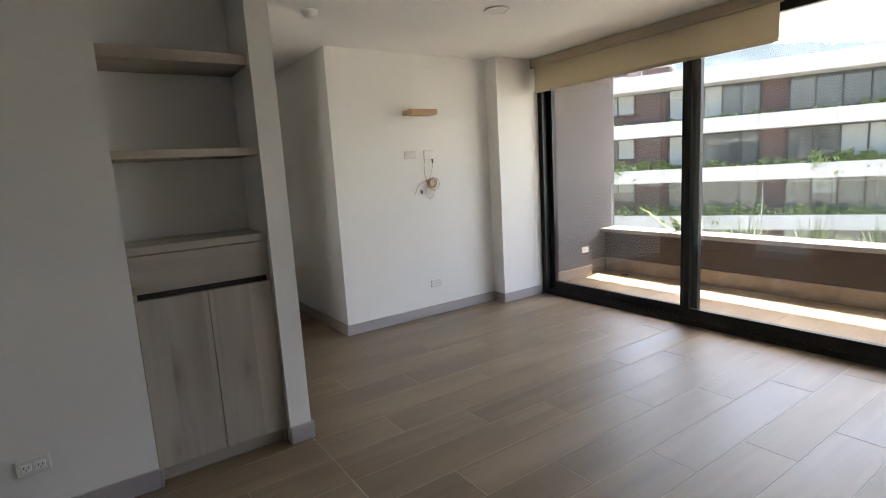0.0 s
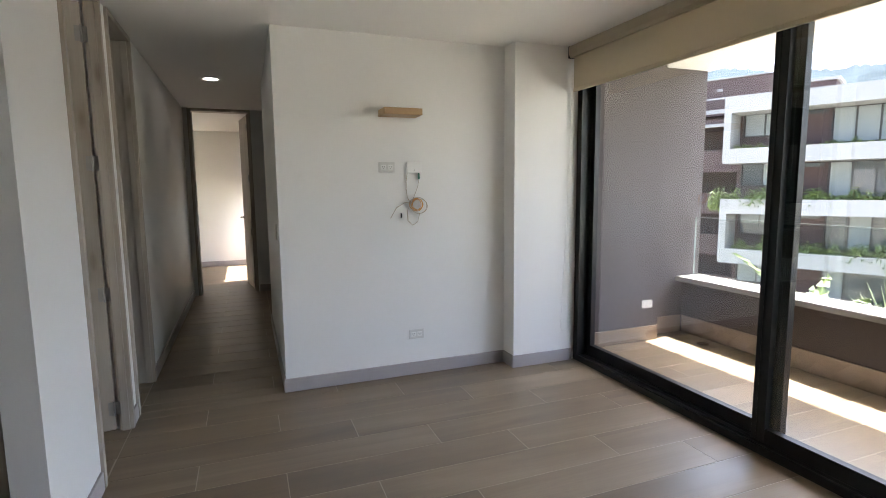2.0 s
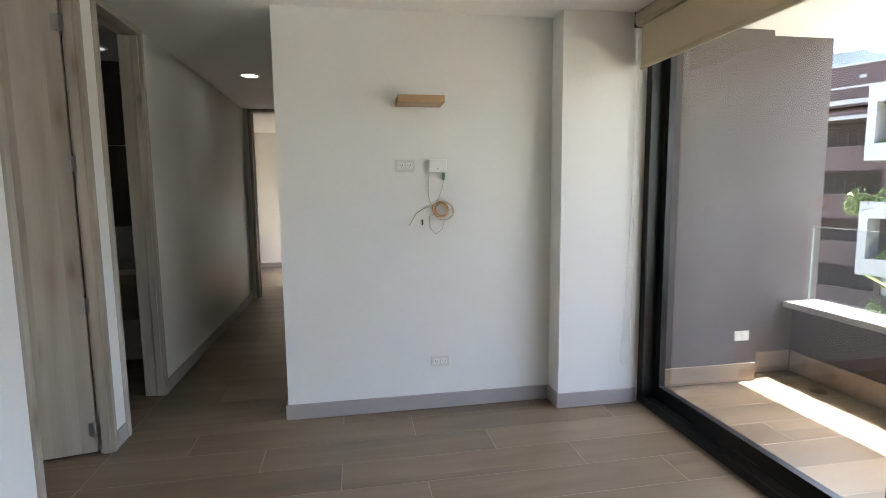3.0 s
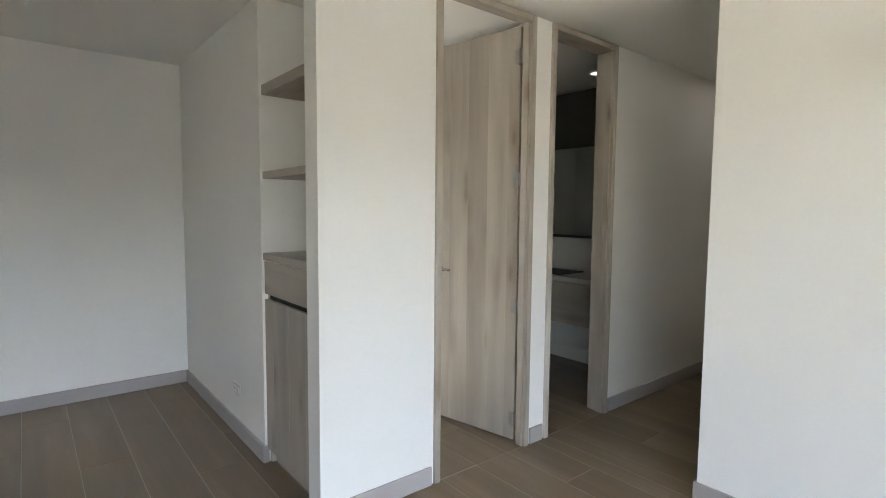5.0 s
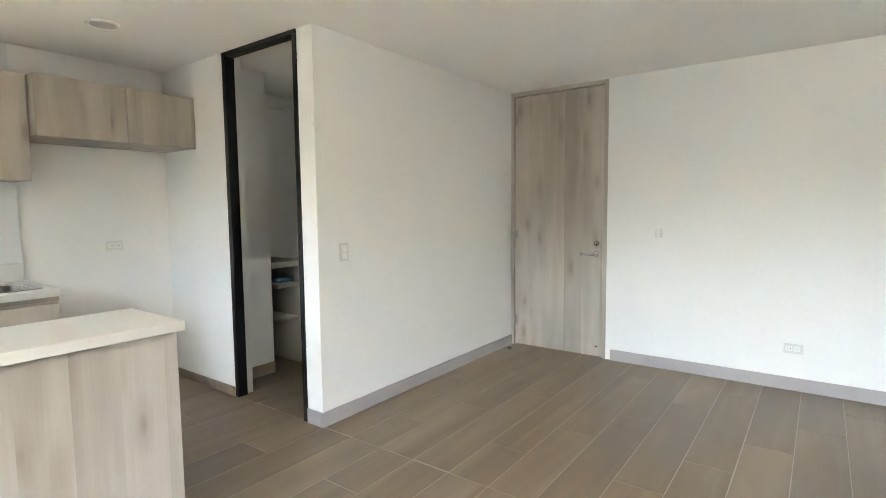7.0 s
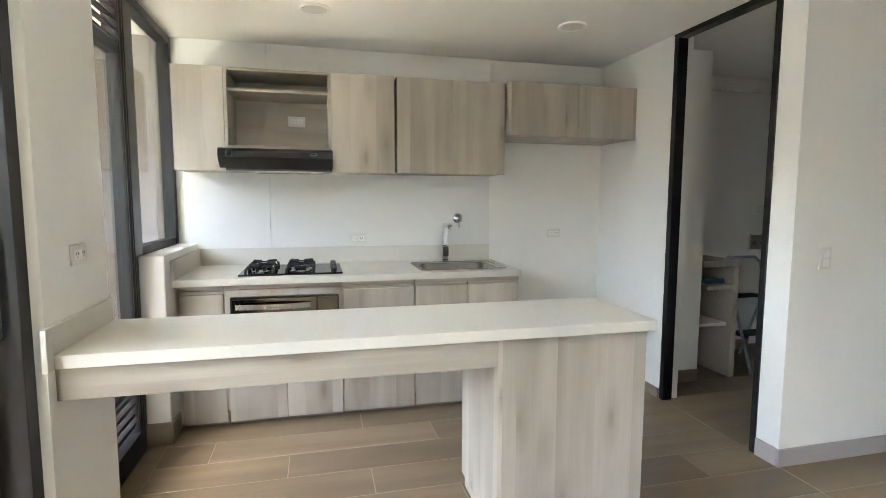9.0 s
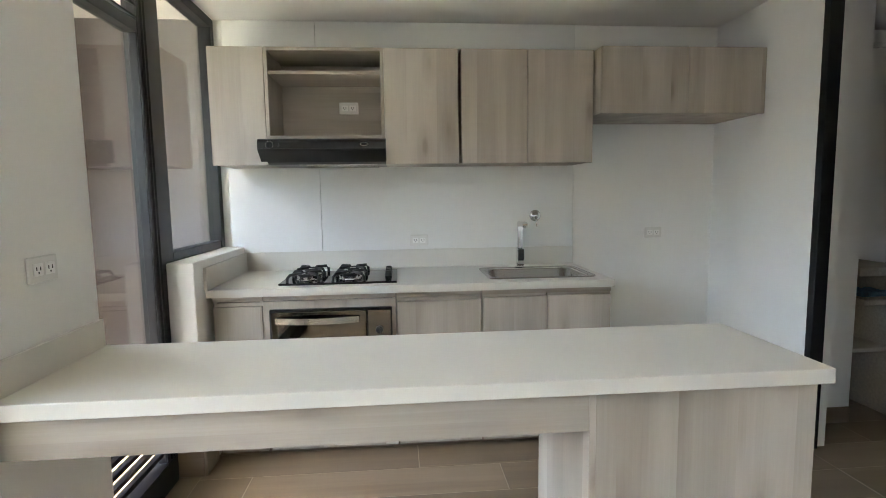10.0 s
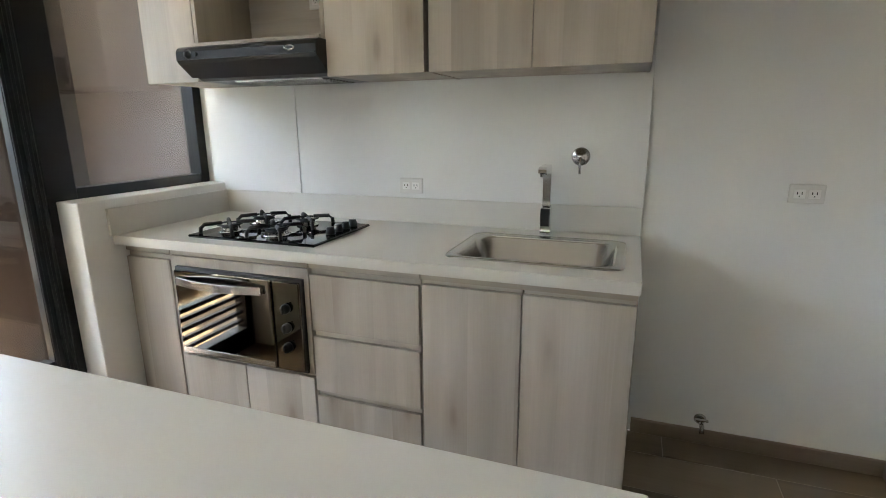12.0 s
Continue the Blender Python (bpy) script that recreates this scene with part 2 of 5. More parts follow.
def bm_tube(path, radius, sides=8, closed=False):
    """A round bar along a path of points."""
    bm = bmesh.new()
    pts = [Vector(p) for p in path]
    rings = []
    n = len(pts)
    for i, p in enumerate(pts):
        a = pts[(i - 1) % n] if closed or i else p
        b = pts[(i + 1) % n] if closed or i < n - 1 else p
        d = (b - a).normalized()
        u = d.cross(Vector((0, 0, 1)) if abs(d.z) < 0.9 else Vector((1, 0, 0))).normalized()
        w = d.cross(u)
        rings.append([bm.verts.new(p + radius * (u * math.cos(k * math.tau / sides) + w * math.sin(k * math.tau / sides))) for k in range(sides)])
    for i in range(n if closed else n - 1):
        r, s = rings[i], rings[(i + 1) % n]
        for k in range(sides):
            bm.faces.new((r[k], r[(k + 1) % sides], s[(k + 1) % sides], s[k]))
    if not closed:
        bm.faces.new(rings[0][::-1])
        bm.faces.new(rings[-1])
    bmesh.ops.recalc_face_normals(bm, faces=bm.faces)
    return bm


def bm_lathe(profile, sides=28, m=None):
    """Turn (radius, height) round the z axis."""
    bm = bmesh.new()
    rings = [[bm.verts.new((r * math.cos(k * math.tau / sides), r * math.sin(k * math.tau / sides), z)) for k in range(sides)] for r, z in profile]
    for a, b in zip(rings, rings[1:]):
        for k in range(sides):
            bm.faces.new((a[k], a[(k + 1) % sides], b[(k + 1) % sides], b[k]))
    bm.faces.new(rings[0][::-1])
    bm.faces.new(rings[-1])
    bmesh.ops.recalc_face_normals(bm, faces=bm.faces)
    if m is not None:
        bm.transform(m)
    return bm


def bm_prism(outline, a0, a1, axis):
    """Extrude a 2D outline along an axis: 'x' takes (y, z), 'y' takes (x, z), 'z' takes (x, y)."""
    bm = bmesh.new()
    put = {"x": lambda p, a: (a, p[0], p[1]), "y": lambda p, a: (p[0], a, p[1]), "z": lambda p, a: (p[0], p[1], a)}[axis]
    lo, hi = [[bm.verts.new(put(p, a)) for p in outline] for a in (a0, a1)]
    n = len(outline)
    for i in range(n):
        bm.faces.new((lo[i], lo[(i + 1) % n], hi[(i + 1) % n], hi[i]))
    bm.faces.new(lo[::-1])
    bm.faces.new(hi)
    bmesh.ops.recalc_face_normals(bm, faces=bm.faces)
    return bm


def bm_holed(xs, ys, z0, z1):
    """A slab with one rectangular hole in its middle field."""
    bm = bmesh.new()
    lo, hi = [[[bm.verts.new((x, y, z)) for y in ys] for x in xs] for z in (z0, z1)]
    for i in range(3):
        for j in range(3):
            if (i, j) != (1, 1):
                for g, flip in ((lo, True), (hi, False)):
                    q = (g[i][j], g[i + 1][j], g[i + 1][j + 1], g[i][j + 1])
                    bm.faces.new(q[::-1] if flip else q)
    rim = [(0, 0), (1, 0), (2, 0), (3, 0), (3, 1), (3, 2), (3, 3), (2, 3), (1, 3), (0, 3), (0, 2), (0, 1)]
    for ring in (rim, [(1, 1), (1, 2), (2, 2), (2, 1)]):
        for (a, b), (c, d) in zip(ring, ring[1:] + ring[:1]):
            bm.faces.new((lo[a][b], lo[c][d], hi[c][d], hi[a][b]))
    bmesh.ops.recalc_face_normals(bm, faces=bm.faces)
    return bm


def link(name, bm, material, smooth=False):
    me = bpy.data.meshes.new(name)
    bm.to_mesh(me)
    bm.free()
    me.materials.append(material)
    if smooth:
        me.polygons.foreach_set("use_smooth", [True] * len(me.polygons))
        me.update()
    return new(name, me)


def thing(name, at, label, category, group="", kind=""):
    """An Empty at the base of a thing; its parts are given in world places."""
    ob = new(name)
    ob.location = at
    ob.empty_display_size = 0.05
    ORIGIN[ob] = Vector(at)
    return tagged(ob, label, category, group, kind)


def part(name, bm, material, parent, label="", smooth=False):
    here = ORIGIN[parent]
    bmesh.ops.translate(bm, verts=bm.verts, vec=-here)
    ob = link(name, bm, material, smooth)
    ob.parent = parent
    ORIGIN[ob] = here
    return tagged(ob, label)


def solid(name, bm, material, label, category, kind="", smooth=False, group=""):
    """A thing of one mesh, with its origin at its base."""
    lo = Vector([min(v.co[k] for v in bm.verts) for k in range(3)])
    hi = Vector([max(v.co[k] for v in bm.verts) for k in range(3)])
    base = Vector(((lo.x + hi.x) / 2, (lo.y + hi.y) / 2, lo.z))
    bmesh.ops.translate(bm, verts=bm.verts, vec=-base)
    ob = link(name, bm, material, smooth)
    ob.location = base
    ORIGIN[ob] = base
    return tagged(ob, label, category, group, kind)


def structure(name, boxes, material, label, category, bevel=0.0):
    return solid(name, bm_boxes(boxes, bevel), material, label, category, "structure")


H = 2.46
XW, YN, XE = -2.426, 1.48, 3.15

# ---- shell ----
structure("wall_west", [(XW - 0.14, XW, -2.72, 0.0, 0, H)], M_WALL, "plain white painted dining wall beside the entrance door", "wall")
structure("wall_entry", [(-2.566, 0.002, -3.815, -3.672, 0, H)], M_WALL, "white painted partition between entrance and laundry", "wall")
structure("wall_dining", [(XW - 0.14, -0.735, 0.0, 0.14, 0, H)], M_WALL, "white painted dining room wall with low socket", "wall")
structure("wall_niche", [(-0.735, -0.115, 0.345, 0.42, 0, H), (-0.795, -0.735, 0.14, 0.42, 0, H)], M_WALL, "white painted back of the shelf niche", "wall")
structure("wall_column", [(-0.115, 0.0, -0.028, 0.585, 0, H)], M_WALL, "white painted column at the corridor mouth", "wall")
structure("wall_between_doors", [(-0.115, 0.0, 1.287, 1.43, 0, H)], M_WALL, "narrow white wall strip between two doors", "wall")
structure("wall_corridor_west", [(-0.115, 0.0, 2.092, 5.36, 0, H)], M_WALL, "white painted corridor wall in shade", "wall")
structure("wall_tv", [(0.905, 2.60, YN, YN + 0.14, 0, H)], M_WALL, "white painted wall for a television with sockets", "wall")
structure("wall_pilaster", [(2.60, 3.16, 1.315, 1.62, 0, H)], M_WALL, "white painted pilaster beside the balcony door", "wall")
structure("wall_corridor_east", [(0.905, 1.045, YN + 0.14, 3.50, 0, H)], M_WALL, "white painted corridor wall in shade", "wall")
structure("wall_corridor_end", [(-0.115, 0.055, 5.36, 5.50, 0, H), (0.815, 2.04, 5.36, 5.50, 0, H)], M_WALL, "white wall around the bedroom door", "wall")
structure("wall_corridor_recess", [(1.90, 2.04, 3.36, 5.36, 0, H), (1.045, 1.90, 3.36, 3.50, 0, H)], M_WALL, "white painted walls of the corridor recess", "wall")
structure("wall_bedroom", [(-2.2, 1.0, 8.2, 8.34, 0, H), (-2.34, -2.2, 5.36, 8.34, 0, H), (-2.2, -0.115, 5.36, 5.50, 0, H), (1.0, 1.14, 5.50, 6.15, 0, H),
                           (0.78, 1.14, 6.15, 6.40, 0, H), (0.78, 0.92, 6.40, 8.2, 0, 0.12), (0.78, 0.92, 6.40, 8.2, 2.30, H)], M_WALL, "white bedroom walls with a side window", "wall")
structure("wall_store_room", [(-2.2, -2.06, 0.42, 3.09, 0, H), (-2.06, -0.115, 1.325, 1.395, 0, H)], M_WALL, "white painted inner walls behind the corridor doors", "wall")
structure("wall_bathroom", [(-2.06, -0.115, 2.95, 3.09, 0, H)], M_WALL, "white bathroom wall behind the basin", "wall")
structure("wall_kitchen_west", [(-0.12, 0.008, -5.505, -4.625, 0, H)], M_WALL, "white painted kitchen side wall", "wall")
structure("wall_kitchen_south", [(-2.0, 3.34, -5.65, -5.505, 0, H)], M_WALL, "white painted kitchen back wall", "wall")
structure("wall_laundry", [(-2.0, -1.86, -5.505, -3.815, 0, H), (-0.50, -0.12, -5.0, -4.87, 0, H)], M_WALL, "white painted laundry walls", "wall")
structure("wall_pier_east", [(3.12, 3.32, -3.86, -3.36, 0, H)], M_WALL, "white painted pier between two balcony windows", "wall")
structure("wall_kitchen_parapet", [(3.13, 3.256, -5.505, -4.668, 0, 1.07)], M_WALL, "low white wall beside the cooker worktop", "wall", 0.004)
# Unseen slab added behind the entrance door to stop a light leak.
structure("wall_lobby", [(XW - 0.30, XW - 0.145, -3.85, -2.60, 0, H)], M_WALL, "unseen slab blocking light leaks behind the entrance door", "wall")
structure("ceiling", [(-2.6, 3.34, -5.65, 5.5, H, H + 0.16), (-2.6, 1.05, 5.5, 8.4, H, H + 0.16)], M_CEIL, "smooth white painted ceiling", "ceiling")
structure("wall_east_closing", [(3.16, 3.34, 1.62, 8.4, 0, H), (1.14, 3.16, 8.2, 8.34, 0, H)], M_WALL, "plain wall closing the flat behind the television", "wall")

# skirtings
BH = 0.095
def skirting(name, boxes, material, label):
    return solid(name, bm_boxes(boxes, 0.003), material, label, "skirting", "structure")

G = "warm grey painted skirting board along white wall"
skirting("baseboard_west", [(XW, XW + 0.014, -2.675, -0.001, 0, BH)], M_BASE, G)
skirting("baseboard_dining", [(XW + 0.001, -0.735, -0.014, 0.0, 0, BH), (-0.735, -0.721, -0.014, 0.02, 0, BH)], M_BASE, G)
skirting("baseboard_column", [(-0.115, 0.014, -0.042, -0.028, 0, BH), (0.0, 0.014, -0.028, 0.57, 0, BH)], M_BASE, G)
skirting("baseboard_strip", [(0.0, 0.014, 1.303, 1.414, 0, BH)], M_BASE, G)
skirting("baseboard_corridor_west", [(0.0, 0.014, 2.108, 5.359, 0, BH)], M_BASE, G)
skirting("baseboard_corridor_end", [(0.83, 1.90, 5.346, 5.36, 0, BH)], M_BASE, G)
skirting("baseboard_tv", [(0.891, 2.586, YN - 0.014, YN, 0, BH), (0.891, 0.905, YN, 3.514, 0, BH), (0.905, 1.045, 3.50, 3.514, 0, BH)], M_BASE, G)
skirting("baseboard_pilaster", [(2.586, 3.13, 1.301, 1.315, 0, BH), (2.586, 2.60, 1.315, YN - 0.001, 0, BH)], M_BASE, G)
skirting("baseboard_entry", [(XW + 0.001, 0.016, -3.672, -3.658, 0, BH), (0.002, 0.016, -3.81, -3.672, 0, BH)], M_BASE, G)
skirting("baseboard_bedroom", [(-2.2, 0.78, 8.186, 8.2, 0, BH)], M_BASE, G)
skirting("baseboard_kitchen", [(0.008, 0.02, -5.493, -4.63, 0, 0.07), (0.008, 0.96, -5.505, -5.493, 0, 0.07)], M_BASE2, "brown wood-look tile skirting in the kitchen")
skirting("baseboard_parapet", [(3.118, 3.13, -4.83, -4.656, 0, 0.13), (3.1305, 3.256, -4.668, -4.656, 0, 0.13)], M_BASE2, "brown wood-look tile skirting round the low wall")
skirting("baseboard_laundry", [(-0.50, -0.125, -4.87, -4.858, 0, BH), (-1.86, -0.8, -5.505, -5.493, 0, BH)], M_BASE2, "brown wood-look tile skirting in the laundry")
skirting("baseboard_bathroom", [(-2.06, -0.115, 2.936, 2.95, 0, 0.12)], M_WHITE, "white tile base under the basin cabinet")

# ---- doors and windows ----
def door_frame(name, axis, at, a0, a1, inset0, inset1, label, lip=0.016, w=0.035):
    """A timber lining with raised edges round an opening that reaches the ceiling."""
    fr = thing(name, ((at, (a0 + a1) / 2, 0) if axis == "x" else ((a0 + a1) / 2, at, 0)), label, "door frame", kind="structure")
    for nm, b0, b1, z0, z1 in (("jamb", a0, a0 + w, 0, H - 0.004), ("jamb", a1 - w, a1, 0, H - 0.004), ("head", a0 + w, a1 - w, H - 0.004 - w, H - 0.004)):
        if nm == "jamb":
            s0, s1 = (b0, b0 + 0.014) if b0 == a0 else (b1 - 0.014, b1)
            sides = [(inset0, inset1, b0, b1, z0, z1), (inset1 - 0.06, inset1 - 0.02, b1 if b0 == a0 else b0 - 0.012, (b1 + 0.012) if b0 == a0 else b0, z0, z1 - w)]
        else:
            sides = [(inset0, inset1, b0, b1, z0, z1)]
        if axis == "y":
            sides = [(c, d, a, b, e, f) for a, b, c, d, e, f in sides]
        part(nm, bm_boxes(sides, 0.002), M_OAK if nm == "jamb" else M_OAKY, fr)
    return fr


door_frame("door_frame_store", "x", 0, 0.585, 1.287, -0.06, 0.016, "greige oak door lining at the corridor mouth")
door_frame("door_frame_bathroom", "x", 0, 1.43, 2.092, -0.125, 0.016, "greige oak door lining of the dark bathroom")
door_frame("door_frame_bedroom", "y", 5.36, 0.055, 0.815, 5.344, 5.50, "greige oak door lining at the corridor end")
door_frame("door_frame_entrance", "x", XW, -3.672, -2.72, XW - 0.13, XW + 0.004, "greige oak lining of the entrance door")


def hinge_at(parent, p, yaw):
    m = pose(*p, 0, 0, yaw)
    b = bm_lathe([(0.006, -0.045), (0.006, 0.045)], 10)
    leafs = bm_boxes([(-0.03, 0.0, -0.002, 0.001, -0.04, 0.04), (0.0, 0.03, -0.002, 0.001, -0.04, 0.04)])
    me = bpy.data.meshes.new("tmp")
    leafs.to_mesh(me)
    leafs.free()
    b.from_mesh(me)
    bpy.data.meshes.remove(me)
    b.transform(m)
    part("hinge", b, M_HINGE, parent, "satin steel butt hinge")


def lever(parent, x, y, z, out, along, flip=1):
    """A lever handle: rose, neck and bar. out and along are unit directions."""
    o, a = Vector(out), Vector(along)
    p = Vector((x, y, z))
    rose = bm_lathe([(0.026, 0), (0.026, 0.006), (0.022, 0.009)], 20, Matrix.Translation(p) @ o.to_track_quat("Z", "Y").to_matrix().to_4x4())
    h = part("handle", rose, M_STEEL, parent, "satin steel lever handle", True)
    part("lever_bar", bm_tube([p, p + o * 0.045, p + o * 0.052 + a * 0.012, p + o * 0.052 + a * 0.125], 0.009, 10), M_STEEL, h, smooth=True)


# entrance door, closed
ed = thing("door_entrance", (XW - 0.03, -3.2, 0), "closed full-height greige oak entrance door with steel lever", "door", kind="structure")
leaf = part("door_leaf", bm_boxes([(XW - 0.055, XW - 0.012, -3.63, -2.762, 0.008, H - 0.046)], 0.003), M_OAK, ed)
lever(ed, XW - 0.012, -2.82, 0.935, (1, 0, 0), (0, -1, 0))
part("lock_rose", bm_lathe([(0.024, 0), (0.024, 0.01), (0.012, 0.014), (0.012, 0.02)], 20, pose(XW - 0.012, -2.815, 1.035, 0, 90, 0)), M_STEEL, ed, "steel dead-bolt rose", True)
part("bolt_knob", bm_lathe([(0.009, 0), (0.009, 0.014)], 14, pose(XW - 0.012, -2.805, 0.1, 0, 90, 0)), M_STEEL, ed, "small steel bolt near the floor")
for z in (0.25, 1.1, 2.2):
    hinge_at(ed, (XW - 0.008, -3.632, z), 90)
stop = thing("door_stop", (-2.25, -3.59, 0), "small steel door stop on the floor by the entrance", "door stop")
part("base_plate", bm_boxes([(-2.30, -2.20, -3.615, -3.57, 0, 0.006)], 0.002), M_STEEL, stop)
part("catch", bm_lathe([(0.016, 0), (0.016, 0.02), (0.01, 0.03)], 16, pose(-2.25, -3.592, 0.006)), M_STEEL, stop, smooth=True)


def swung_door(name, hx, hy, width, yaw, label, thick=0.04, lever_z=1.0):
    """A leaf hinged at (hx, hy); yaw is the way it points."""
    d = thing(name, (hx, hy, 0), label, "door", kind="structure")
    m = pose(hx, hy, 0, 0, 0, yaw)
    b = bm_boxes([(0.004, width, -thick / 2, thick / 2, 0.01, H - 0.045)], 0.003)
    b.transform(m)
    part("door_leaf", b, M_OAK, d)
    u = m.to_3x3() @ Vector((1, 0, 0))
    v = m.to_3x3() @ Vector((0, 1, 0))
    p = m @ Vector((width - 0.045, thick / 2, lever_z))
    lever(d, *p, v, -u)
    p = m @ Vector((width - 0.045, -thick / 2, lever_z))
    lever(d, *p, -v, -u)
    for z in (0.14, 0.82, 1.56, 2.25):
        hinge_at(d, m @ Vector((0.008, thick / 2 + 0.004, z)), yaw)
    return d


swung_door("door_store", -0.072, 1.272, 0.64, 190.8, "open greige oak door with steel hinges at the corridor mouth")
swung_door("door_bedroom", 0.785, 5.51, 0.68, 98.5, "open greige oak bedroom door at the corridor end")

# laundry portal
pf = thing("portal_frame", (0.0, -4.265, 0), "slim black metal frame round the laundry opening", "frame", kind="structure")
for nm, b in (("jamb", (-0.06, 0.012, -3.85, -3.815, 0, H - 0.03)), ("jamb", (-0.06, 0.012, -4.625, -4.582, 0, H - 0.03)), ("head", (-0.06, 0.012, -4.625, -3.815, H - 0.03, H - 0.001))):
    part(nm, bm_boxes([b], 0.002), M_BLACK, pf)
part("inner_lining", bm_boxes([(-0.12, -0.061, -4.624, -4.606, 0, H - 0.002)]), M_WALL, pf)

# balcony sliding window
win = thing("window_balcony", (3.22, -1.0, 0), "black aluminium sliding balcony window with clear glass", "window", kind="structure")
WY0, WY1 = -3.36, 1.315
part("bottom_track", bm_boxes([(3.15, 3.30, WY0, WY1, 0, 0.045), (3.165, 3.175, WY0, WY1, 0.045, 0.06), (3.225, 3.235, WY0, WY1, 0.045, 0.06)], 0.002), M_BLACK, win)
part("top_track", bm_boxes([(3.15, 3.30, WY0, WY1, H - 0.06, H - 0.001)], 0.002), M_BLACK, win)
part("side_frame", bm_boxes([(3.15, 3.30, WY1 - 0.06, WY1, 0.045, H - 0.06)], 0.002), M_BLACK, win)
part("side_frame", bm_boxes([(3.15, 3.30, WY0, WY0 + 0.06, 0.045, H - 0.06)], 0.002), M_BLACK, win)


def sash(y0, y1, x, handle=None):
    f = 0.075
    s = part("sash", bm_boxes([(x - 0.022, x + 0.022, y0 + f, y1 - f, 0.05, 0.135)], 0.0015), M_BLACK, win, "black aluminium sliding sash")
    part("top_rail", bm_boxes([(x - 0.022, x + 0.022, y0 + f, y1 - f, H - 0.13, H - 0.062)], 0.0015), M_BLACK, s)
    for a, b, rib in ((y0, y0 + f, y0 + 0.03), (y1 - f, y1, y1 - 0.036)):
        part("stile", bm_boxes([(x - 0.022, x + 0.022, a, b, 0.05, H - 0.062), (x - 0.028, x - 0.022, rib, rib + 0.006, 0.05, H - 0.07)], 0.0015), M_BLACK, s)
    g = part("pane", bm_boxes([(x - 0.003, x + 0.003, y0 + f - 0.01, y1 - f + 0.01, 0.125, H - 0.12)]), M_GLASS, s, "clear glass pane")
    g.visible_shadow = False
    if handle:
        part("pull_handle", bm_tube([(x - 0.022, handle, 0.98), (x - 0.06, handle, 0.98), (x - 0.06, handle, 1.30), (x - 0.022, handle, 1.30)], 0.008, 8), M_BLACK, s, smooth=True)
        part("lock_plate", bm_boxes([(x - 0.026, x - 0.022, handle - 0.018, handle + 0.018, 0.80, 0.90)], 0.001), M_STEEL, s, "brass-coloured lock plate")


sash(-0.385, 1.275, 3.255)
sash(-1.95, -0.265, 3.200)
sash(-3.32, -1.86, 3.255, -3.28)

# kitchen window on the balcony side
kw = thing("window_kitchen", (3.24, -4.7, 0), "black aluminium kitchen window with louvre and lower bars", "window", kind="structure")
part("side_frame", bm_boxes([(3.25, 3.33, -3.92, -3.86, 0, H - 0.001)], 0.002), M_BLACK, kw)
part("post", bm_boxes([(3.258, 3.36, -4.765, -4.64, 0.0, H - 0.001)], 0.002), M_BLACK, kw)
part("sash_stile", bm_boxes([(3.262, 3.30, -4.638, -4.555, 0.13, H - 0.056), (3.252, 3.262, -4.632, -4.620, 0.13, H - 0.06), (3.252, 3.262, -4.604, -4.592, 0.13, H - 0.06), (3.255, 3.262, -4.572, -4.557, 0.13, H - 0.06)], 0.0015), M_BLACK, kw, "ribbed black sliding stile")
part("head", bm_boxes([(3.25, 3.33, -5.505, -3.92, H - 0.055, H - 0.001)], 0.002), M_BLACK, kw)
part("side_frame", bm_boxes([(3.25, 3.33, -5.505, -5.45, 1.07, H - 0.055)], 0.002), M_BLACK, kw)
part("sill_frame", bm_boxes([(3.257, 3.33, -5.45, -4.765, 1.0695, 1.115)], 0.002), M_BLACK, kw)
part("threshold", bm_boxes([(3.25, 3.33, -4.64, -3.92, 0, 0.13)], 0.002), M_BLACK, kw)
g = part("pane", bm_boxes([(3.287, 3.293, -5.46, -4.76, 1.11, H - 0.05)]), M_GLASS, kw, "clear glass pane")
g.visible_shadow = False
g = part("pane", bm_boxes([(3.287, 3.293, -4.565, -3.91, 0.40, 2.12)]), M_GLASS, kw, "clear glass pane")
g.visible_shadow = False
part("rail", bm_boxes([(3.26, 3.325, -4.555, -3.92, 2.10, 2.15)], 0.002), M_BLACK, kw)
part("rail", bm_boxes([(3.26, 3.325, -4.555, -3.92, 0.385, 0.41)], 0.002), M_BLACK, kw)
for k in range(5):
    part("louvre_slat", bm_prism([(3.255, 2.165 + k * 0.05), (3.26, 2.16 + k * 0.05), (3.33, 2.195 + k * 0.05), (3.325, 2.20 + k * 0.05)], -4.555, -3.92, "y"), M_BLACK, kw)
for k in range(4):
    part("grille_bar", bm_boxes([(3.275, 3.305, -4.64, -3.92, 0.165 + k * 0.055, 0.187 + k * 0.055)], 0.002), M_BLACK, kw)

# bedroom window
bw = thing("window_bedroom", (0.85, 7.3, 0.12), "white framed bedroom side window in bright daylight", "window", kind="structure")
part("window_frame", bm_boxes([(0.82, 0.88, 6.40, 6.45, 0.12, 2.30), (0.82, 0.88, 8.15, 8.2, 0.12, 2.30), (0.82, 0.88, 6.45, 8.15, 0.12, 0.17), (0.82, 0.88, 6.45, 8.15, 2.25, 2.30), (0.82, 0.88, 7.28, 7.33, 0.17, 2.25)], 0.002), M_BLACK, bw)
g = part("pane", bm_boxes([(0.848, 0.852, 6.44, 8.16, 0.16, 2.26)]), M_GLASS, bw)
g.visible_shadow = False

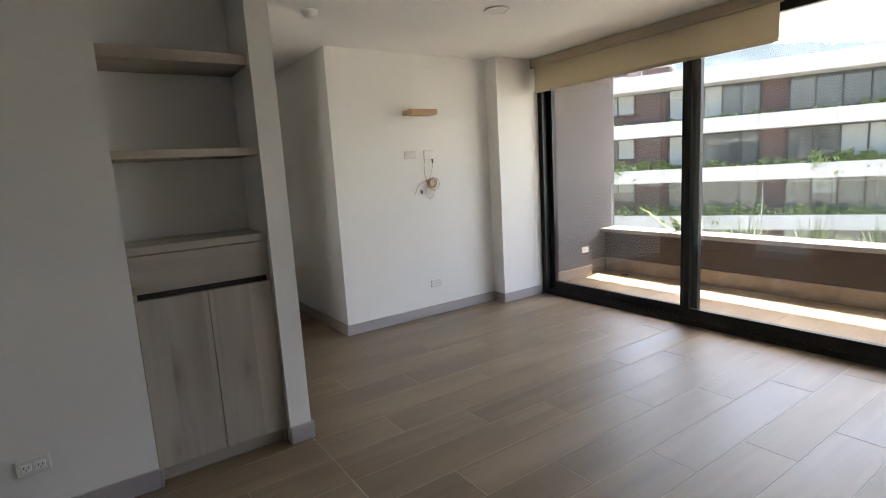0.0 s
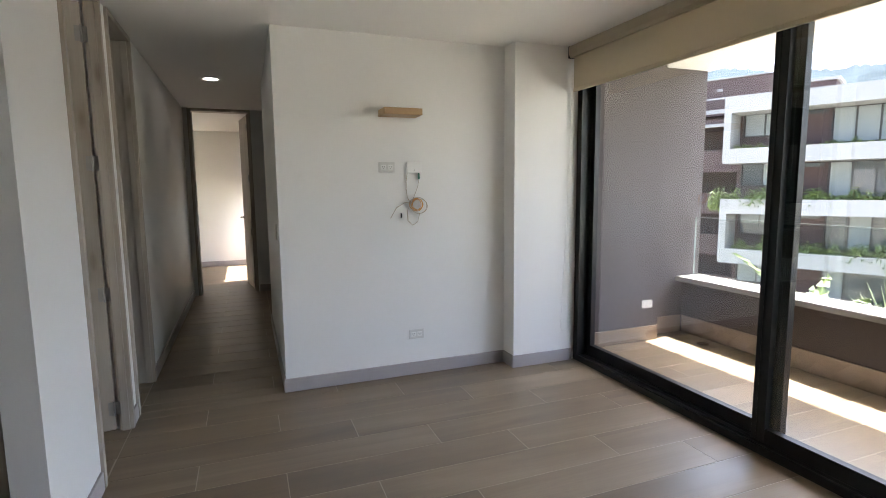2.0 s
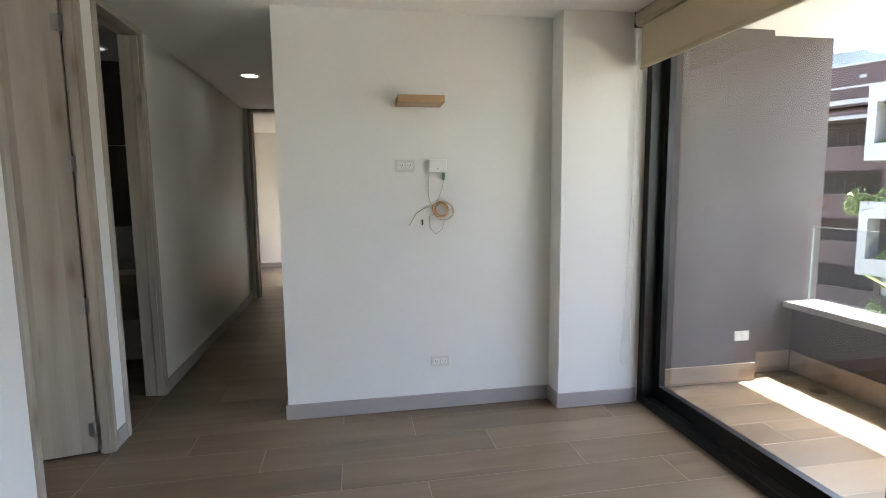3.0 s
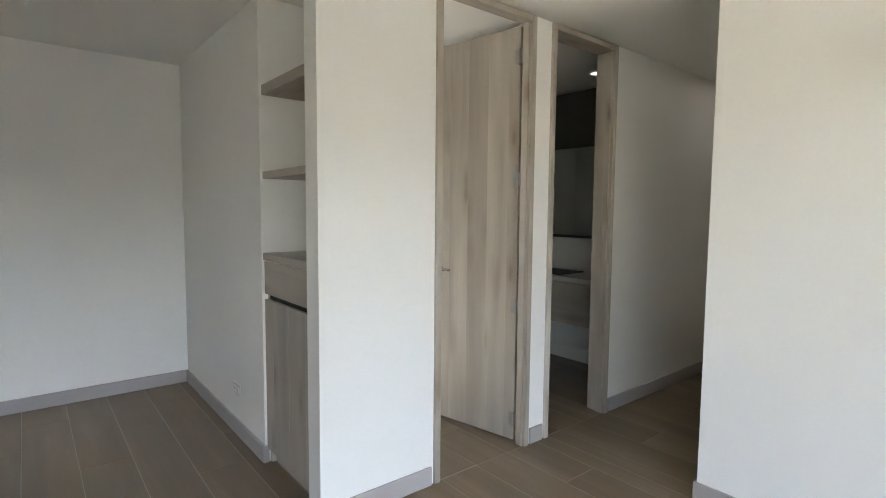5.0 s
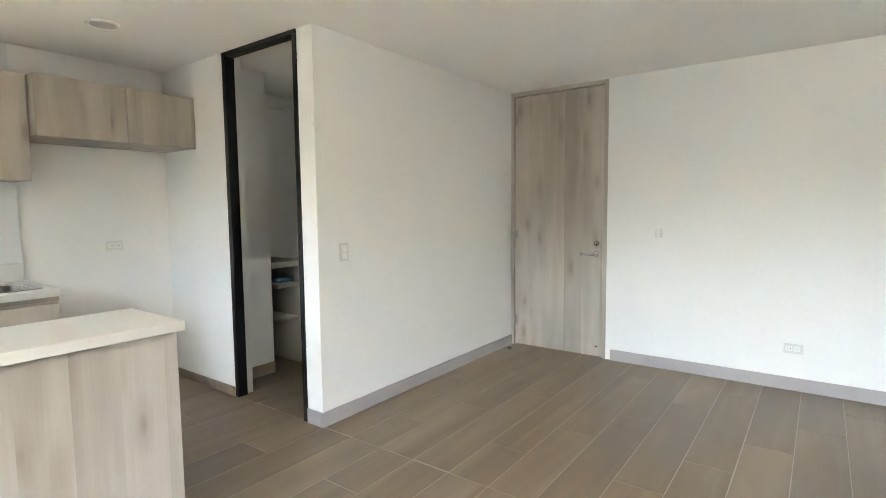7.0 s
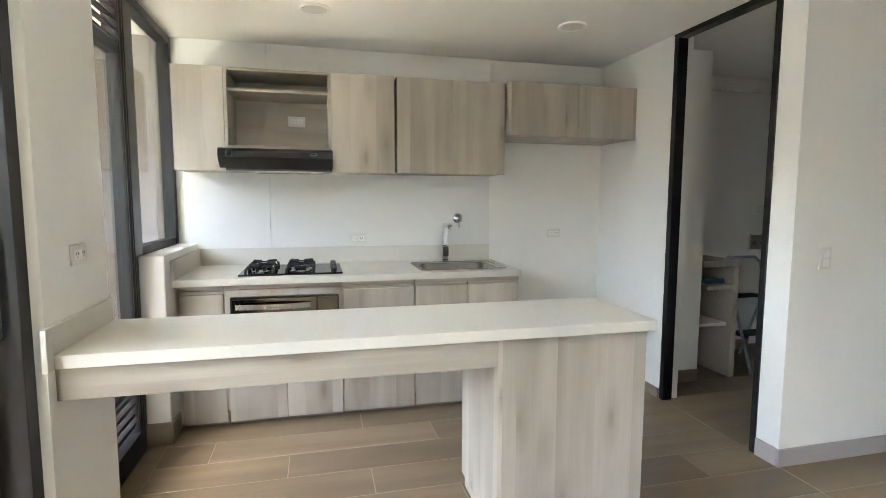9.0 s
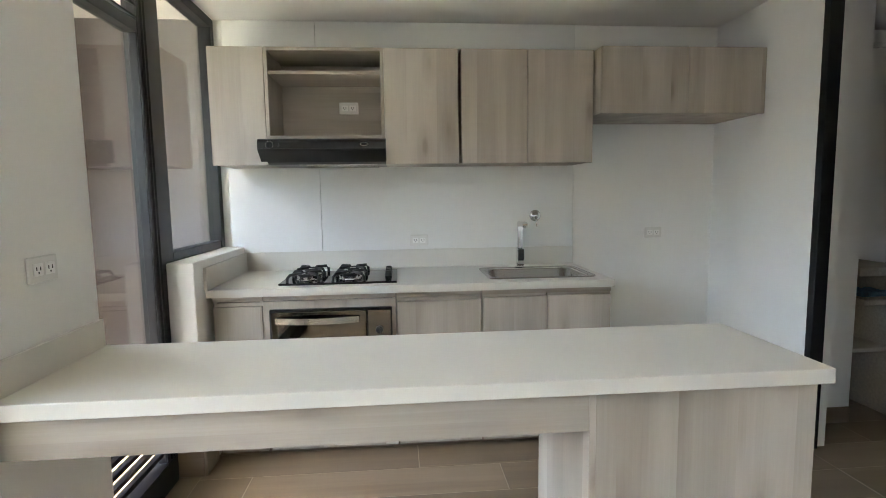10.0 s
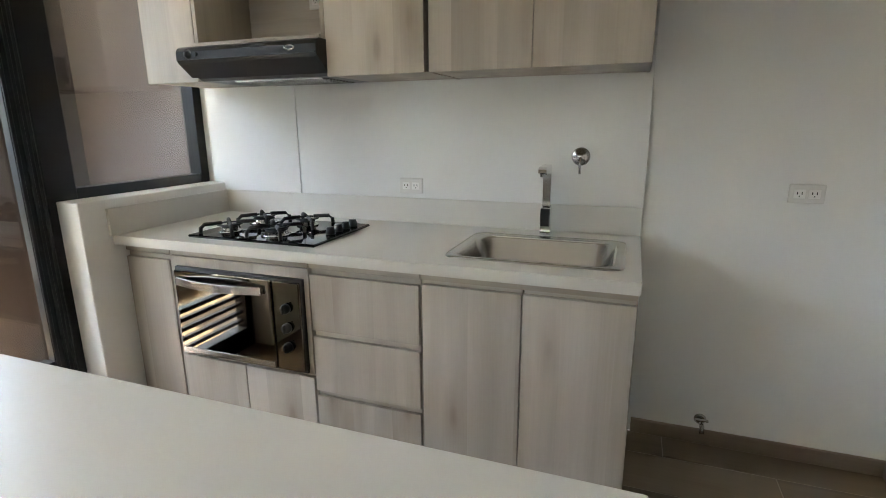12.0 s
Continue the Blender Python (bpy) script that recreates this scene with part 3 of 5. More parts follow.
# ---- balcony ----
PX = 4.60
structure("balcony_wall_north", [(3.30, 4.20, 1.50, 1.72, -0.03, H), (4.20, 4.80, 1.62, 1.72, -0.03, H), (3.16, 3.30, 1.32, 1.50, -0.03, H)], M_BROWN, "taupe plastered balcony end wall with a socket", "wall")
structure("balcony_wall_south", [(3.30, 4.20, -5.80, -5.50, -0.03, H), (4.20, 4.80, -5.80, -5.62, -0.03, H)], M_BROWN, "taupe plastered balcony end wall", "wall")
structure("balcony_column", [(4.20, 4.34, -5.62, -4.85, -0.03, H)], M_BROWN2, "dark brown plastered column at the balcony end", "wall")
structure("balcony_pier", [(3.32, 3.345, -3.86, -3.36, 0.0, H), (3.257, 3.345, -5.505, -4.77, 0.0, 1.069)], M_BROWN, "taupe plastered outer face of the pier", "wall")
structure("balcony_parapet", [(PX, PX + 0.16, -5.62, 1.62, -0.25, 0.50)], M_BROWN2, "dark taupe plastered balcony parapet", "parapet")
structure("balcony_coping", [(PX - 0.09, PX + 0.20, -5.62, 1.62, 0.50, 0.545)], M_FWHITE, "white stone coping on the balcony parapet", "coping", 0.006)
structure("balcony_ceiling", [(3.34, 4.83, -3.62, 3.6, H, H + 0.25), (3.34, 4.25, -5.80, -3.62, H, H + 0.25)], M_CEIL, "white painted balcony soffit", "ceiling")
structure("balcony_slab", [(3.30, PX, -5.62, 1.62, -0.25, -0.012)], M_GROUT, "concrete balcony slab under wood-look tiles", "floor slab")
bg = thing("glass_balustrade", (PX + 0.09, -2.0, 0.545), "frameless clear glass balustrade on the parapet", "balustrade")
for y0, y1 in ((-5.6, -3.92), (-3.9, -2.02), (-2.0, -0.22), (-0.2, 1.57)):
    g = part("pane", bm_boxes([(PX + 0.085, PX + 0.097, y0, y1, 0.545, 1.10)], 0.002), M_GLASS, bg)
    g.visible_shadow = False


def bar_edge(y0, y1):
    return bm_boxes([(PX + 0.083, PX + 0.099, y0, y1, 1.10, 1.104)])


for y0, y1 in ((-5.6, -3.92), (-3.9, -2.02), (-2.0, -0.22), (-0.2, 1.57)):
    part("top_edge", bar_edge(y0, y1), M_EDGE, bg, "polished green-grey glass edge")
    part("end_edge", bm_boxes([(PX + 0.083, PX + 0.099, y1, y1 + 0.003, 0.546, 1.10)]), M_EDGE, bg)
drain = solid("floor_drain", bm_lathe([(0.05, 0), (0.05, 0.004), (0.03, 0.005)], 20, pose(4.44, 1.2, 0.001)), M_STEEL, "small steel drain cover on the balcony floor", "drain")


# ---- sockets, switches and plates ----
def plate_mesh(w=0.115, h=0.07):
    """Facing -y, centred on the origin."""
    return bm_boxes([(-w / 2, w / 2, -0.009, 0.0, -h / 2, h / 2)], 0.004, 2)


def socket(at, yaw, label, w=0.118, h=0.072, category="socket", face="duplex"):
    ob = thing("wall_socket" if face == "duplex" else "wall_switch" if face == "rocker" else "blank_plate", (0, 0, 0), label, category, "wall plates")
    part("plate", plate_mesh(w, h), M_PLATE, ob)
    if face == "duplex":
        for x in (-0.024, 0.024):
            i = part("outlet_insert", bm_boxes([(x - 0.019, x + 0.019, -0.0115, -0.009, -0.017, 0.017)], 0.002), M_WHITE, ob)
            part("slots", bm_boxes([(x - 0.009, x - 0.006, -0.0122, -0.0114, -0.002, 0.008), (x + 0.006, x + 0.009, -0.0122, -0.0114, -0.002, 0.008), (x - 0.002, x + 0.002, -0.0122, -0.0114, -0.011, -0.006)]), M_DARK, i, "dark contact slots")
    elif face == "rocker":
        for z in (-0.022, 0.022):
            part("rocker", bm_boxes([(-0.018, 0.018, -0.013, -0.009, z - 0.02, z + 0.02)], 0.002), M_WHITE, ob)
    ob.matrix_basis = pose(*at, 0, 0, yaw)
    return ob


W0 = "white duplex wall socket on white wall"
socket((1.657, YN, 1.555), 0, "white duplex wall socket above the loose cables")
socket((1.860, YN, 0.312), 0, "white data socket low on the television wall")
socket((-1.178, 0.0, 0.286), 0, "white duplex socket low on the dining wall")
socket((XW, -1.334, 0.31), 90, "white duplex socket low on the dining wall")
socket((0.42, -5.505, 1.108), 180, "white duplex socket beside the worktop end")
socket((2.015, -5.4855, 1.088), 180, "white duplex socket above the cooking worktop")
socket((2.44, -5.462, 1.925), 180, "white duplex socket inside the open cabinet")
socket((3.12, -3.61, 1.19), -90, "white duplex socket on the pier above the peninsula")
socket((4.07, 1.50, 0.335), 0, "white weatherproof socket on the taupe balcony wall")
socket((XW, -2.288, 1.137), 90, "white single switch near the entrance door", 0.05, 0.075, "switch", "rocker")
socket((-0.204, -3.672, 1.09), 180, "white double rocker switch near the laundry", 0.075, 0.118, "switch", "rocker")
socket((0.905, 1.78, 1.10), 90 + 180, "white rocker switch in the corridor mouth", 0.05, 0.118, "switch", "rocker")
socket((-1.62, -5.505, 1.30), 180, "white duplex socket in the laundry")

# ---- television wall fittings ----
sh = thing("wall_shelf", (1.75, 1.40, 1.905), "small honey pine floating shelf on the television wall", "shelf")
part("board", bm_boxes([(1.605, 1.878, 1.31, 1.479, 1.905, 1.95)], 0.003), M_PINE, sh)
onu = thing("network_box", (1.855, 1.47, 1.51), "small white network box with dangling cables", "network box")
part("case", bm_boxes([(1.80, 1.912, 1.452, 1.479, 1.512, 1.592)], 0.006, 2), M_WHITE, onu)
part("status_light", bm_lathe([(0.003, 0), (0.003, 0.002)], 8, pose(1.856, 1.452, 1.535, 90, 0, 0)), M_DARK, onu)
part("green_plug", bm_boxes([(1.886, 1.900, 1.458, 1.470, 1.468, 1.512)], 0.002), M_GREEN, onu, "green fibre connector")


def curl(cx, cz, r, turns, y, seed, squash=1.0, sway=0.012):
    rnd = random.Random(seed)
    a0 = rnd.uniform(0, 6.28)
    pts = []
    for k in range(int(turns * 26)):
        a = a0 + k * math.tau / 26
        w = 1 + 0.12 * math.sin(a * 0.37 + seed)
        pts.append((cx + r * w * math.cos(a) + 0.15 * r * math.sin(a * 0.31), y + sway * math.sin(a * 0.23 + seed) - 0.008, cz + r * squash * w * math.sin(a)))
    return pts


cb = thing("loose_cable", (1.87, 1.465, 1.2), "loose coil of beige and orange fibre cable on the wall", "cable")
part("drop_cable", bm_tube([(1.806, 1.466, 1.514), (1.797, 1.464, 1.46), (1.795, 1.463, 1.40), (1.802, 1.462, 1.34), (1.825, 1.462, 1.30)], 0.0028, 6), M_CORD, cb, smooth=True)
part("orange_coil", bm_tube(curl(1.872, 1.285, 0.043, 4.2, 1.466, 3), 0.0028, 6), M_ORANGE, cb, smooth=True)
part("beige_coil", bm_tube(curl(1.888, 1.275, 0.064, 2.3, 1.468, 8, 0.9), 0.0025, 6), M_CORD, cb, smooth=True)
part("hanging_loop", bm_tube([(1.83, 1.462, 1.30), (1.80, 1.462, 1.24), (1.805, 1.462, 1.17), (1.84, 1.462, 1.135), (1.88, 1.462, 1.16), (1.895, 1.462, 1.22)], 0.0028, 6), M_CORD, cb, smooth=True)
part("loose_end", bm_tube([(1.84, 1.463, 1.305), (1.78, 1.463, 1.30), (1.72, 1.464, 1.265), (1.685, 1.466, 1.205), (1.675, 1.466, 1.19)], 0.0028, 6), M_CORD, cb, smooth=True)
part("plug_end", bm_boxes([(1.752, 1.762, 1.462, 1.474, 1.19, 1.225)], 0.002), M_DARK, cb, "dark green plug")
part("link_cable", bm_tube([(1.893, 1.464, 1.47), (1.885, 1.463, 1.42), (1.86, 1.462, 1.36), (1.84, 1.462, 1.31)], 0.002, 6), M_CORD, cb, smooth=True)

# ---- roller blind ----
rb = thing("roller_blind", (3.09, 0.16, 2.12), "half-raised sand-coloured roller blind over the balcony window", "blind")
part("cassette", bm_prism([(3.055, H - 0.004), (3.05, H - 0.02), (3.052, H - 0.065), (3.065, H - 0.085), (3.125, H - 0.085), (3.14, H - 0.004)], -1.0, 1.30, "y"), M_FABRIC, rb, "sand-coloured blind cassette")
part("fabric", bm_boxes([(3.090, 3.0925, -0.99, 1.285, 2.145, H - 0.085)]), M_FABRIC, rb)
part("bottom_bar", bm_boxes([(3.083, 3.099, -0.99, 1.285, 2.12, 2.146)], 0.004), M_FABRIC, rb)
part("end_cap", bm_boxes([(3.05, 3.142, 1.30, 1.308, H - 0.09, H - 0.002)], 0.002), M_DARK, rb)
part("pull_cord", bm_tube([(3.085, 1.292, H - 0.08), (3.082, 1.294, 1.6), (3.078, 1.296, 0.8), (3.076, 1.294, 0.36), (3.06, 1.29, 0.27), (3.03, 1.288, 0.26), (3.01, 1.29, 0.30), (3.03, 1.296, 0.6), (3.06, 1.298, 1.2), (3.075, 1.296, 2.0), (3.078, 1.296, H - 0.09)], 0.002, 6), M_WHITE, rb, "white looped pull cord", True)

bb = thing("bedroom_blind", (0.74, 7.3, 1.28), "half-raised pale roller blind at the bedroom window", "blind")
part("fabric", bm_boxes([(0.738, 0.741, 6.44, 8.14, 1.30, 2.34)]), M_FABRIC, bb)
part("bottom_bar", bm_boxes([(0.732, 0.747, 6.44, 8.14, 1.275, 1.30)], 0.003), M_FABRIC, bb)
part("cassette", bm_boxes([(0.70, 0.775, 6.42, 8.16, 2.34, H - 0.002)], 0.008), M_FABRIC, bb)

# ---- ceiling lamps ----
def downlight(x, y, on, label, r=0.085, z=H):
    ob = thing("ceiling_downlight", (x, y, z - 0.012), label, "ceiling lamp", "recessed downlights")
    part("trim_ring", bm_lathe([(r, 0.012), (r + 0.004, 0.006), (r, 0.0), (r - 0.016, 0.0), (r - 0.018, 0.008)], 36, pose(x, y, z - 0.012)), M_WHITE, ob, smooth=True)
    part("diffuser", bm_lathe([(r - 0.018, 0.0), (r - 0.018, 0.004)], 36, pose(x, y, z - 0.010)), (M_LAMP_DIM if r < 0.08 else M_LAMP) if on else M_LENS, ob, "lit white disc" if on else "")


for x, y in ((-1.19, -1.37), (0.745, -4.63), (2.30, -4.72), (1.62, 0.15)):
    downlight(x, y, False, "round white recessed downlight switched off in the ceiling")
downlight(0.454, 3.345, True, "round recessed downlight switched on in the corridor ceiling")
downlight(-0.46, 2.55, True, "round recessed downlight switched on in the bathroom ceiling", 0.07)
smoke = thing("smoke_detector", (0.49, 0.665, H - 0.045), "small white ceiling sensor on the living room ceiling", "sensor")
part("housing", bm_lathe([(0.03, 0), (0.045, 0.012), (0.05, 0.03), (0.055, 0.045)], 28, pose(0.49, 0.665, H - 0.045)), M_WHITE, smoke, smooth=True)

# ---- niche cabinet ----
nc = thing("niche_cabinet", (-0.425, 0.18, 0), "built-in greige oak cabinet with drawer and two doors", "cabinet")
part("body", bm_boxes([(-0.735, -0.717, 0.032, 0.343, 0.0, 1.108), (-0.133, -0.115, 0.032, 0.343, 0.0, 1.108), (-0.717, -0.133, 0.33, 0.343, 0.0, 1.108), (-0.717, -0.133, 0.05, 0.33, 0.075, 0.09), (-0.717, -0.133, 0.05, 0.33, 0.90, 0.915)]), M_OAK, nc)
part("plinth", bm_boxes([(-0.717, -0.133, 0.055, 0.07, 0.0, 0.075)]), M_OAKH, nc)
part("top", bm_boxes([(-0.735, -0.115, 0.006, 0.344, 1.108, 1.145)], 0.002), M_OAKH, nc)
part("drawer", bm_boxes([(-0.732, -0.118, 0.012, 0.03, 0.928, 1.103)], 0.002), M_OAKH, nc)
# The gap's shade is put in as a black strip behind the fronts.
part("finger_groove", bm_boxes([(-0.717, -0.133, 0.036, 0.05, 0.898, 0.928)]), M_DARK, nc, "recessed finger groove, its shade as a black strip")
part("door", bm_boxes([(-0.732, -0.427, 0.012, 0.03, 0.078, 0.898)], 0.002), M_OAK, nc)
part("door", bm_boxes([(-0.423, -0.118, 0.012, 0.03, 0.078, 0.898)], 0.002), M_OAK, nc)
for z0, z1 in ((1.965, 2.015), (1.535, 1.572)):
    s = thing("niche_shelf", (-0.425, 0.17, z0), "thick greige oak shelf fixed in the white niche", "shelf", "niche shelves")
    part("board", bm_boxes([(-0.734, -0.116, 0.0145, 0.344, z0, z1)], 0.001), M_OAKH, s)
    part("edge_band", bm_boxes([(-0.734, -0.116, 0.012, 0.0143, z0, z1)], 0.0006), M_OAKH, s)

# ---- kitchen ----
CF, CB = -4.83, -5.495        # cabinet fronts, wall side
sp = thing("splash_panels", (2.05, -5.5, 1.02), "large white glazed wall panels behind the cooker", "wall panel", kind="structure")
part("panel", bm_boxes([(0.985, 2.634, -5.504, -5.486, 1.03, H - 0.002)], 0.001), M_SPLASH, sp)
part("panel", bm_boxes([(2.638, 3.199, -5.504, -5.486, 1.03, H - 0.002)], 0.001), M_SPLASH, sp)

wt = thing("worktop", (2.06, -5.13, 0.86), "cream quartz worktop with low upstand along the wall", "worktop")
SX0, SX1, SY0, SY1 = 1.075, 1.625, -5.305, -4.94
part("slab", bm_holed((0.985, SX0, SX1, 3.128), (-5.49, SY0, SY1, -4.795), 0.872, 0.912), M_QUARTZ, wt)
part("upstand", bm_boxes([(0.985, 3.128, -5.504, -5.479, 0.912, 1.03)], 0.001), M_QUARTZ, wt)
part("upstand", bm_boxes([(3.112, 3.128, -5.479, -4.78, 0.912, 1.03)], 0.001), M_QUARTZ, wt)


def base_unit(x0, x1, label, fronts, name="base_cabinet"):
    """A carcass with its fronts: (x0, x1, z0, z1, kind)."""
    c = thing(name, ((x0 + x1) / 2, -5.15, 0), label, "cabinet", "kitchen base units")
    part("body", bm_boxes([(x0, x0 + 0.016, -5.485, CF - 0.02, 0.10, 0.871), (x1 - 0.016, x1, -5.485, CF - 0.02, 0.10, 0.871), (x0 + 0.016, x1 - 0.016, -5.485, -5.47, 0.10, 0.871), (x0 + 0.016, x1 - 0.016, -5.47, CF - 0.02, 0.10, 0.116)]), M_OAK, c)
    part("top_rail", bm_boxes([(x0, x1, CF - 0.019, CF - 0.004, 0.842, 0.871)]), M_OAKH, c)
    part("plinth", bm_boxes([(x0, x1, CF - 0.06, CF - 0.045, 0.0, 0.10)]), M_BASE2, c, "brown plinth")
    for a, b, z0, z1, kind in fronts:
        f = part(kind, bm_boxes([(a + 0.002, b - 0.002, CF - 0.018, CF, z0, z1)], 0.0015), M_OAK, c)
        if kind != "filler":
            part("finger_groove", bm_boxes([(a + 0.004, b - 0.004, CF - 0.03, CF - 0.019, z1, z1 + 0.018)]), M_OAKH, f)
    return c


base_unit(2.86, 3.11, "narrow greige oak base cabinet beside the low wall", [(2.86, 3.11, 0.03, 0.815, "door")])
ob_ = base_unit(2.17, 2.855, "greige oak oven housing with two low doors", [(2.17, 2.51, 0.03, 0.385, "door"), (2.51, 2.845, 0.03, 0.385, "door")], "oven_cabinet")
part("surround", bm_boxes([(2.17, 2.19, CF - 0.018, CF - 0.002, 0.40, 0.838), (2.825, 2.855, CF - 0.018, CF - 0.002, 0.10, 0.838), (2.19, 2.825, CF - 0.018, CF - 0.002, 0.797, 0.838)]), M_OAK, ob_)
base_unit(1.71, 2.165, "greige oak drawer unit with three drawers", [(1.71, 2.165, 0.592, 0.818, "drawer"), (1.71, 2.165, 0.335, 0.565, "drawer"), (1.71, 2.165, 0.03, 0.310, "drawer")])
base_unit(0.99, 1.705, "greige oak sink cabinet with two doors", [(1.345, 1.702, 0.03, 0.825, "door"), (0.99, 1.345, 0.03, 0.825, "door")])

ov = thing("built_in_oven", (2.505, -5.1, 0.405), "black built-in oven with steel handle and three knobs", "oven")
part("body", bm_boxes([(2.20, 2.815, -5.40, CF - 0.004, 0.412, 0.79)]), M_ENAMEL, ov)
part("frame", bm_boxes([(2.19, 2.825, CF - 0.002, CF + 0.012, 0.405, 0.795)], 0.003), M_ENAMEL, ov)
dr = part("door", bm_boxes([(2.325, 2.812, CF + 0.013, CF + 0.03, 0.415, 0.785)], 0.003), M_OVEN, ov, "mirror-black glass oven door")
part("trim", bm_boxes([(2.33, 2.808, CF + 0.03, CF + 0.032, 0.418, 0.443)]), M_STEEL, dr, "steel strip along the door's lower edge")
hz = 0.742
part("handle", bm_prism([(2.36 + k * 0.0215, CF + 0.045 + 0.032 * math.sin(k * math.pi / 20)) for k in range(21)] + [(2.79 - k * 0.0215, CF + 0.036 + 0.032 * math.sin((20 - k) * math.pi / 20)) for k in range(21)], hz - 0.016, hz + 0.016, "z"), M_STEEL, dr, "curved brushed steel handle")
for x in (2.37, 2.78):
    part("handle_post", bm_boxes([(x - 0.008, x + 0.008, CF + 0.029, CF + 0.046, hz - 0.01, hz + 0.01)]), M_STEEL, dr)
part("control_panel", bm_boxes([(2.197, 2.318, CF + 0.013, CF + 0.028, 0.415, 0.785)], 0.003), M_OVEN, ov, "dark control strip")
for z in (0.68, 0.60, 0.52):
    k = part("knob", bm_lathe([(0.02, 0), (0.02, 0.012), (0.016, 0.022)], 20, pose(2.257, CF + 0.028, z, -90, 0, 0)), M_ENAMEL, ov, "black rotary knob", True)
    part("pointer", bm_boxes([(2.253, 2.261, CF + 0.05, CF + 0.058, z - 0.017, z + 0.017)], 0.002), M_ENAMEL, k)

HX, HY = -0.08, 0.075
hb = thing("gas_hob", (2.47, -5.095, 0.9120), "black glass gas hob with four burners and iron grates", "hob")
part("glass_plate", bm_boxes([(2.24 + HX, 2.865 + HX, -5.40 + HY, -4.945 + HY, 0.9125, 0.9240)], 0.004), M_BGLASS, hb)
for bx, by, r in ((2.74, -5.06, 0.036), (2.50, -5.06, 0.045), (2.74, -5.285, 0.05), (2.50, -5.285, 0.036)):
    b = part("burner", bm_lathe([(r * 1.35, 0), (r * 1.35, 0.006), (r, 0.008), (r, 0.018)], 24, pose(bx + HX, by + HY, 0.9240)), M_STEEL, hb, "steel burner ring", True)
    part("burner_cap", bm_lathe([(r * 0.9320, 0.018), (r * 0.9620, 0.022), (r * 0.8, 0.027)], 24, pose(bx + HX, by + HY, 0.9240)), M_IRON, b, smooth=True)
for gx in (2.74 + HX, 2.50 + HX):
    for by in (-5.06 + HY, -5.285 + HY):
        gr = part("grate", bm_tube([(gx + 0.05 * math.cos(k * math.tau / 24), by + 0.05 * math.sin(k * math.tau / 24), 0.9570) for k in range(24)], 0.004, 6, True), M_IRON, hb, "cast iron pan support", True)
        for q in range(4):
            a = q * math.pi / 2 + math.pi / 4
            c, s = math.cos(a), math.sin(a)
            part("arm", bm_tube([(gx + 0.118 * c, by + 0.118 * s, 0.9240), (gx + 0.116 * c, by + 0.116 * s, 0.9470), (gx + 0.10 * c, by + 0.10 * s, 0.9620), (gx + 0.03 * c, by + 0.03 * s, 0.9640)], 0.0085, 8), M_IRON, gr, smooth=True)
for k in range(4):
    part("knob", bm_lathe([(0.020, 0), (0.020, 0.008), (0.016, 0.03)], 18, pose(2.29 + HX, -5.33 + HY + k * 0.062, 0.9240)), M_ENAMEL, hb, "black hob knob", True)

sk = thing("kitchen_sink", (1.35, -5.12, 0.75), "brushed steel inset kitchen sink in the quartz worktop", "sink")


def rounded(x0, x1, y0, y1, r, z, n=6):
    out = []
    for cx, cy, a0 in ((x1 - r, y1 - r, 0), (x0 + r, y1 - r, 90), (x0 + r, y0 + r, 180), (x1 - r, y0 + r, 270)):
        for k in range(n + 1):
            a = radians(a0 + 90 * k / n)
            out.append((cx + r * math.cos(a), cy + r * math.sin(a), z))
    return out


bm = bmesh.new()
loops = [rounded(1.035, 1.652, -5.345, -4.895, 0.055, 0.9125), rounded(1.038, 1.649, -5.342, -4.898, 0.055, 0.9175), rounded(1.060, 1.628, -5.318, -4.922, 0.065, 0.9170),
         rounded(1.082, 1.618, -5.298, -4.946, 0.085, 0.904), rounded(1.10, 1.60, -5.285, -4.96, 0.10, 0.80), rounded(1.15, 1.55, -5.24, -5.005, 0.10, 0.762)]
rs = [[bm.verts.new(p) for p in lp] for lp in loops]
for a, b in zip(rs, rs[1:]):
    for k in range(len(a)):
        bm.faces.new((a[k], a[(k + 1) % len(a)], b[(k + 1) % len(a)], b[k]))
bm.faces.new(rs[-1])
bmesh.ops.recalc_face_normals(bm, faces=bm.faces)
part("basin", bm, M_STEEL, sk, smooth=True)
part("drain", bm_lathe([(0.045, 0), (0.045, 0.004), (0.03, 0.005), (0.028, 0.001)], 24, pose(1.35, -5.12, 0.762)), M_CHROME, sk, "round steel drain", True)

fc = thing("kitchen_faucet", (1.365, -5.402, 0.912), "square chrome kitchen spout behind the sink", "faucet")
part("base", bm_boxes([(1.342, 1.388, -5.422, -5.382, 0.913, 0.933)], 0.004, 2), M_CHROME, fc)
part("body", bm_prism([(-5.418, 0.933), (-5.386, 0.933), (-5.376, 0.955), (-5.374, 0.991), (-5.382, 1.027), (-5.418, 1.036)], 1.345, 1.385, "x"), M_CHROME, fc, "chrome body with a dark side lever")
part("lever", bm_prism([(-5.3735, 0.951), (-5.364, 0.955), (-5.360, 1.000), (-5.366, 1.025), (-5.3735, 1.027)], 1.347, 1.383, "x"), M_ENAMEL, fc, "glossy dark lever")
part("spout", bm_prism([(-5.416, 1.036), (-5.394, 1.033), (-5.388, 1.171), (-5.280, 1.176), (-5.265, 1.182), (-5.262, 1.196), (-5.280, 1.204), (-5.390, 1.207), (-5.410, 1.195)], 1.349, 1.381, "x"), M_CHROME, fc, "flat square chrome spout")
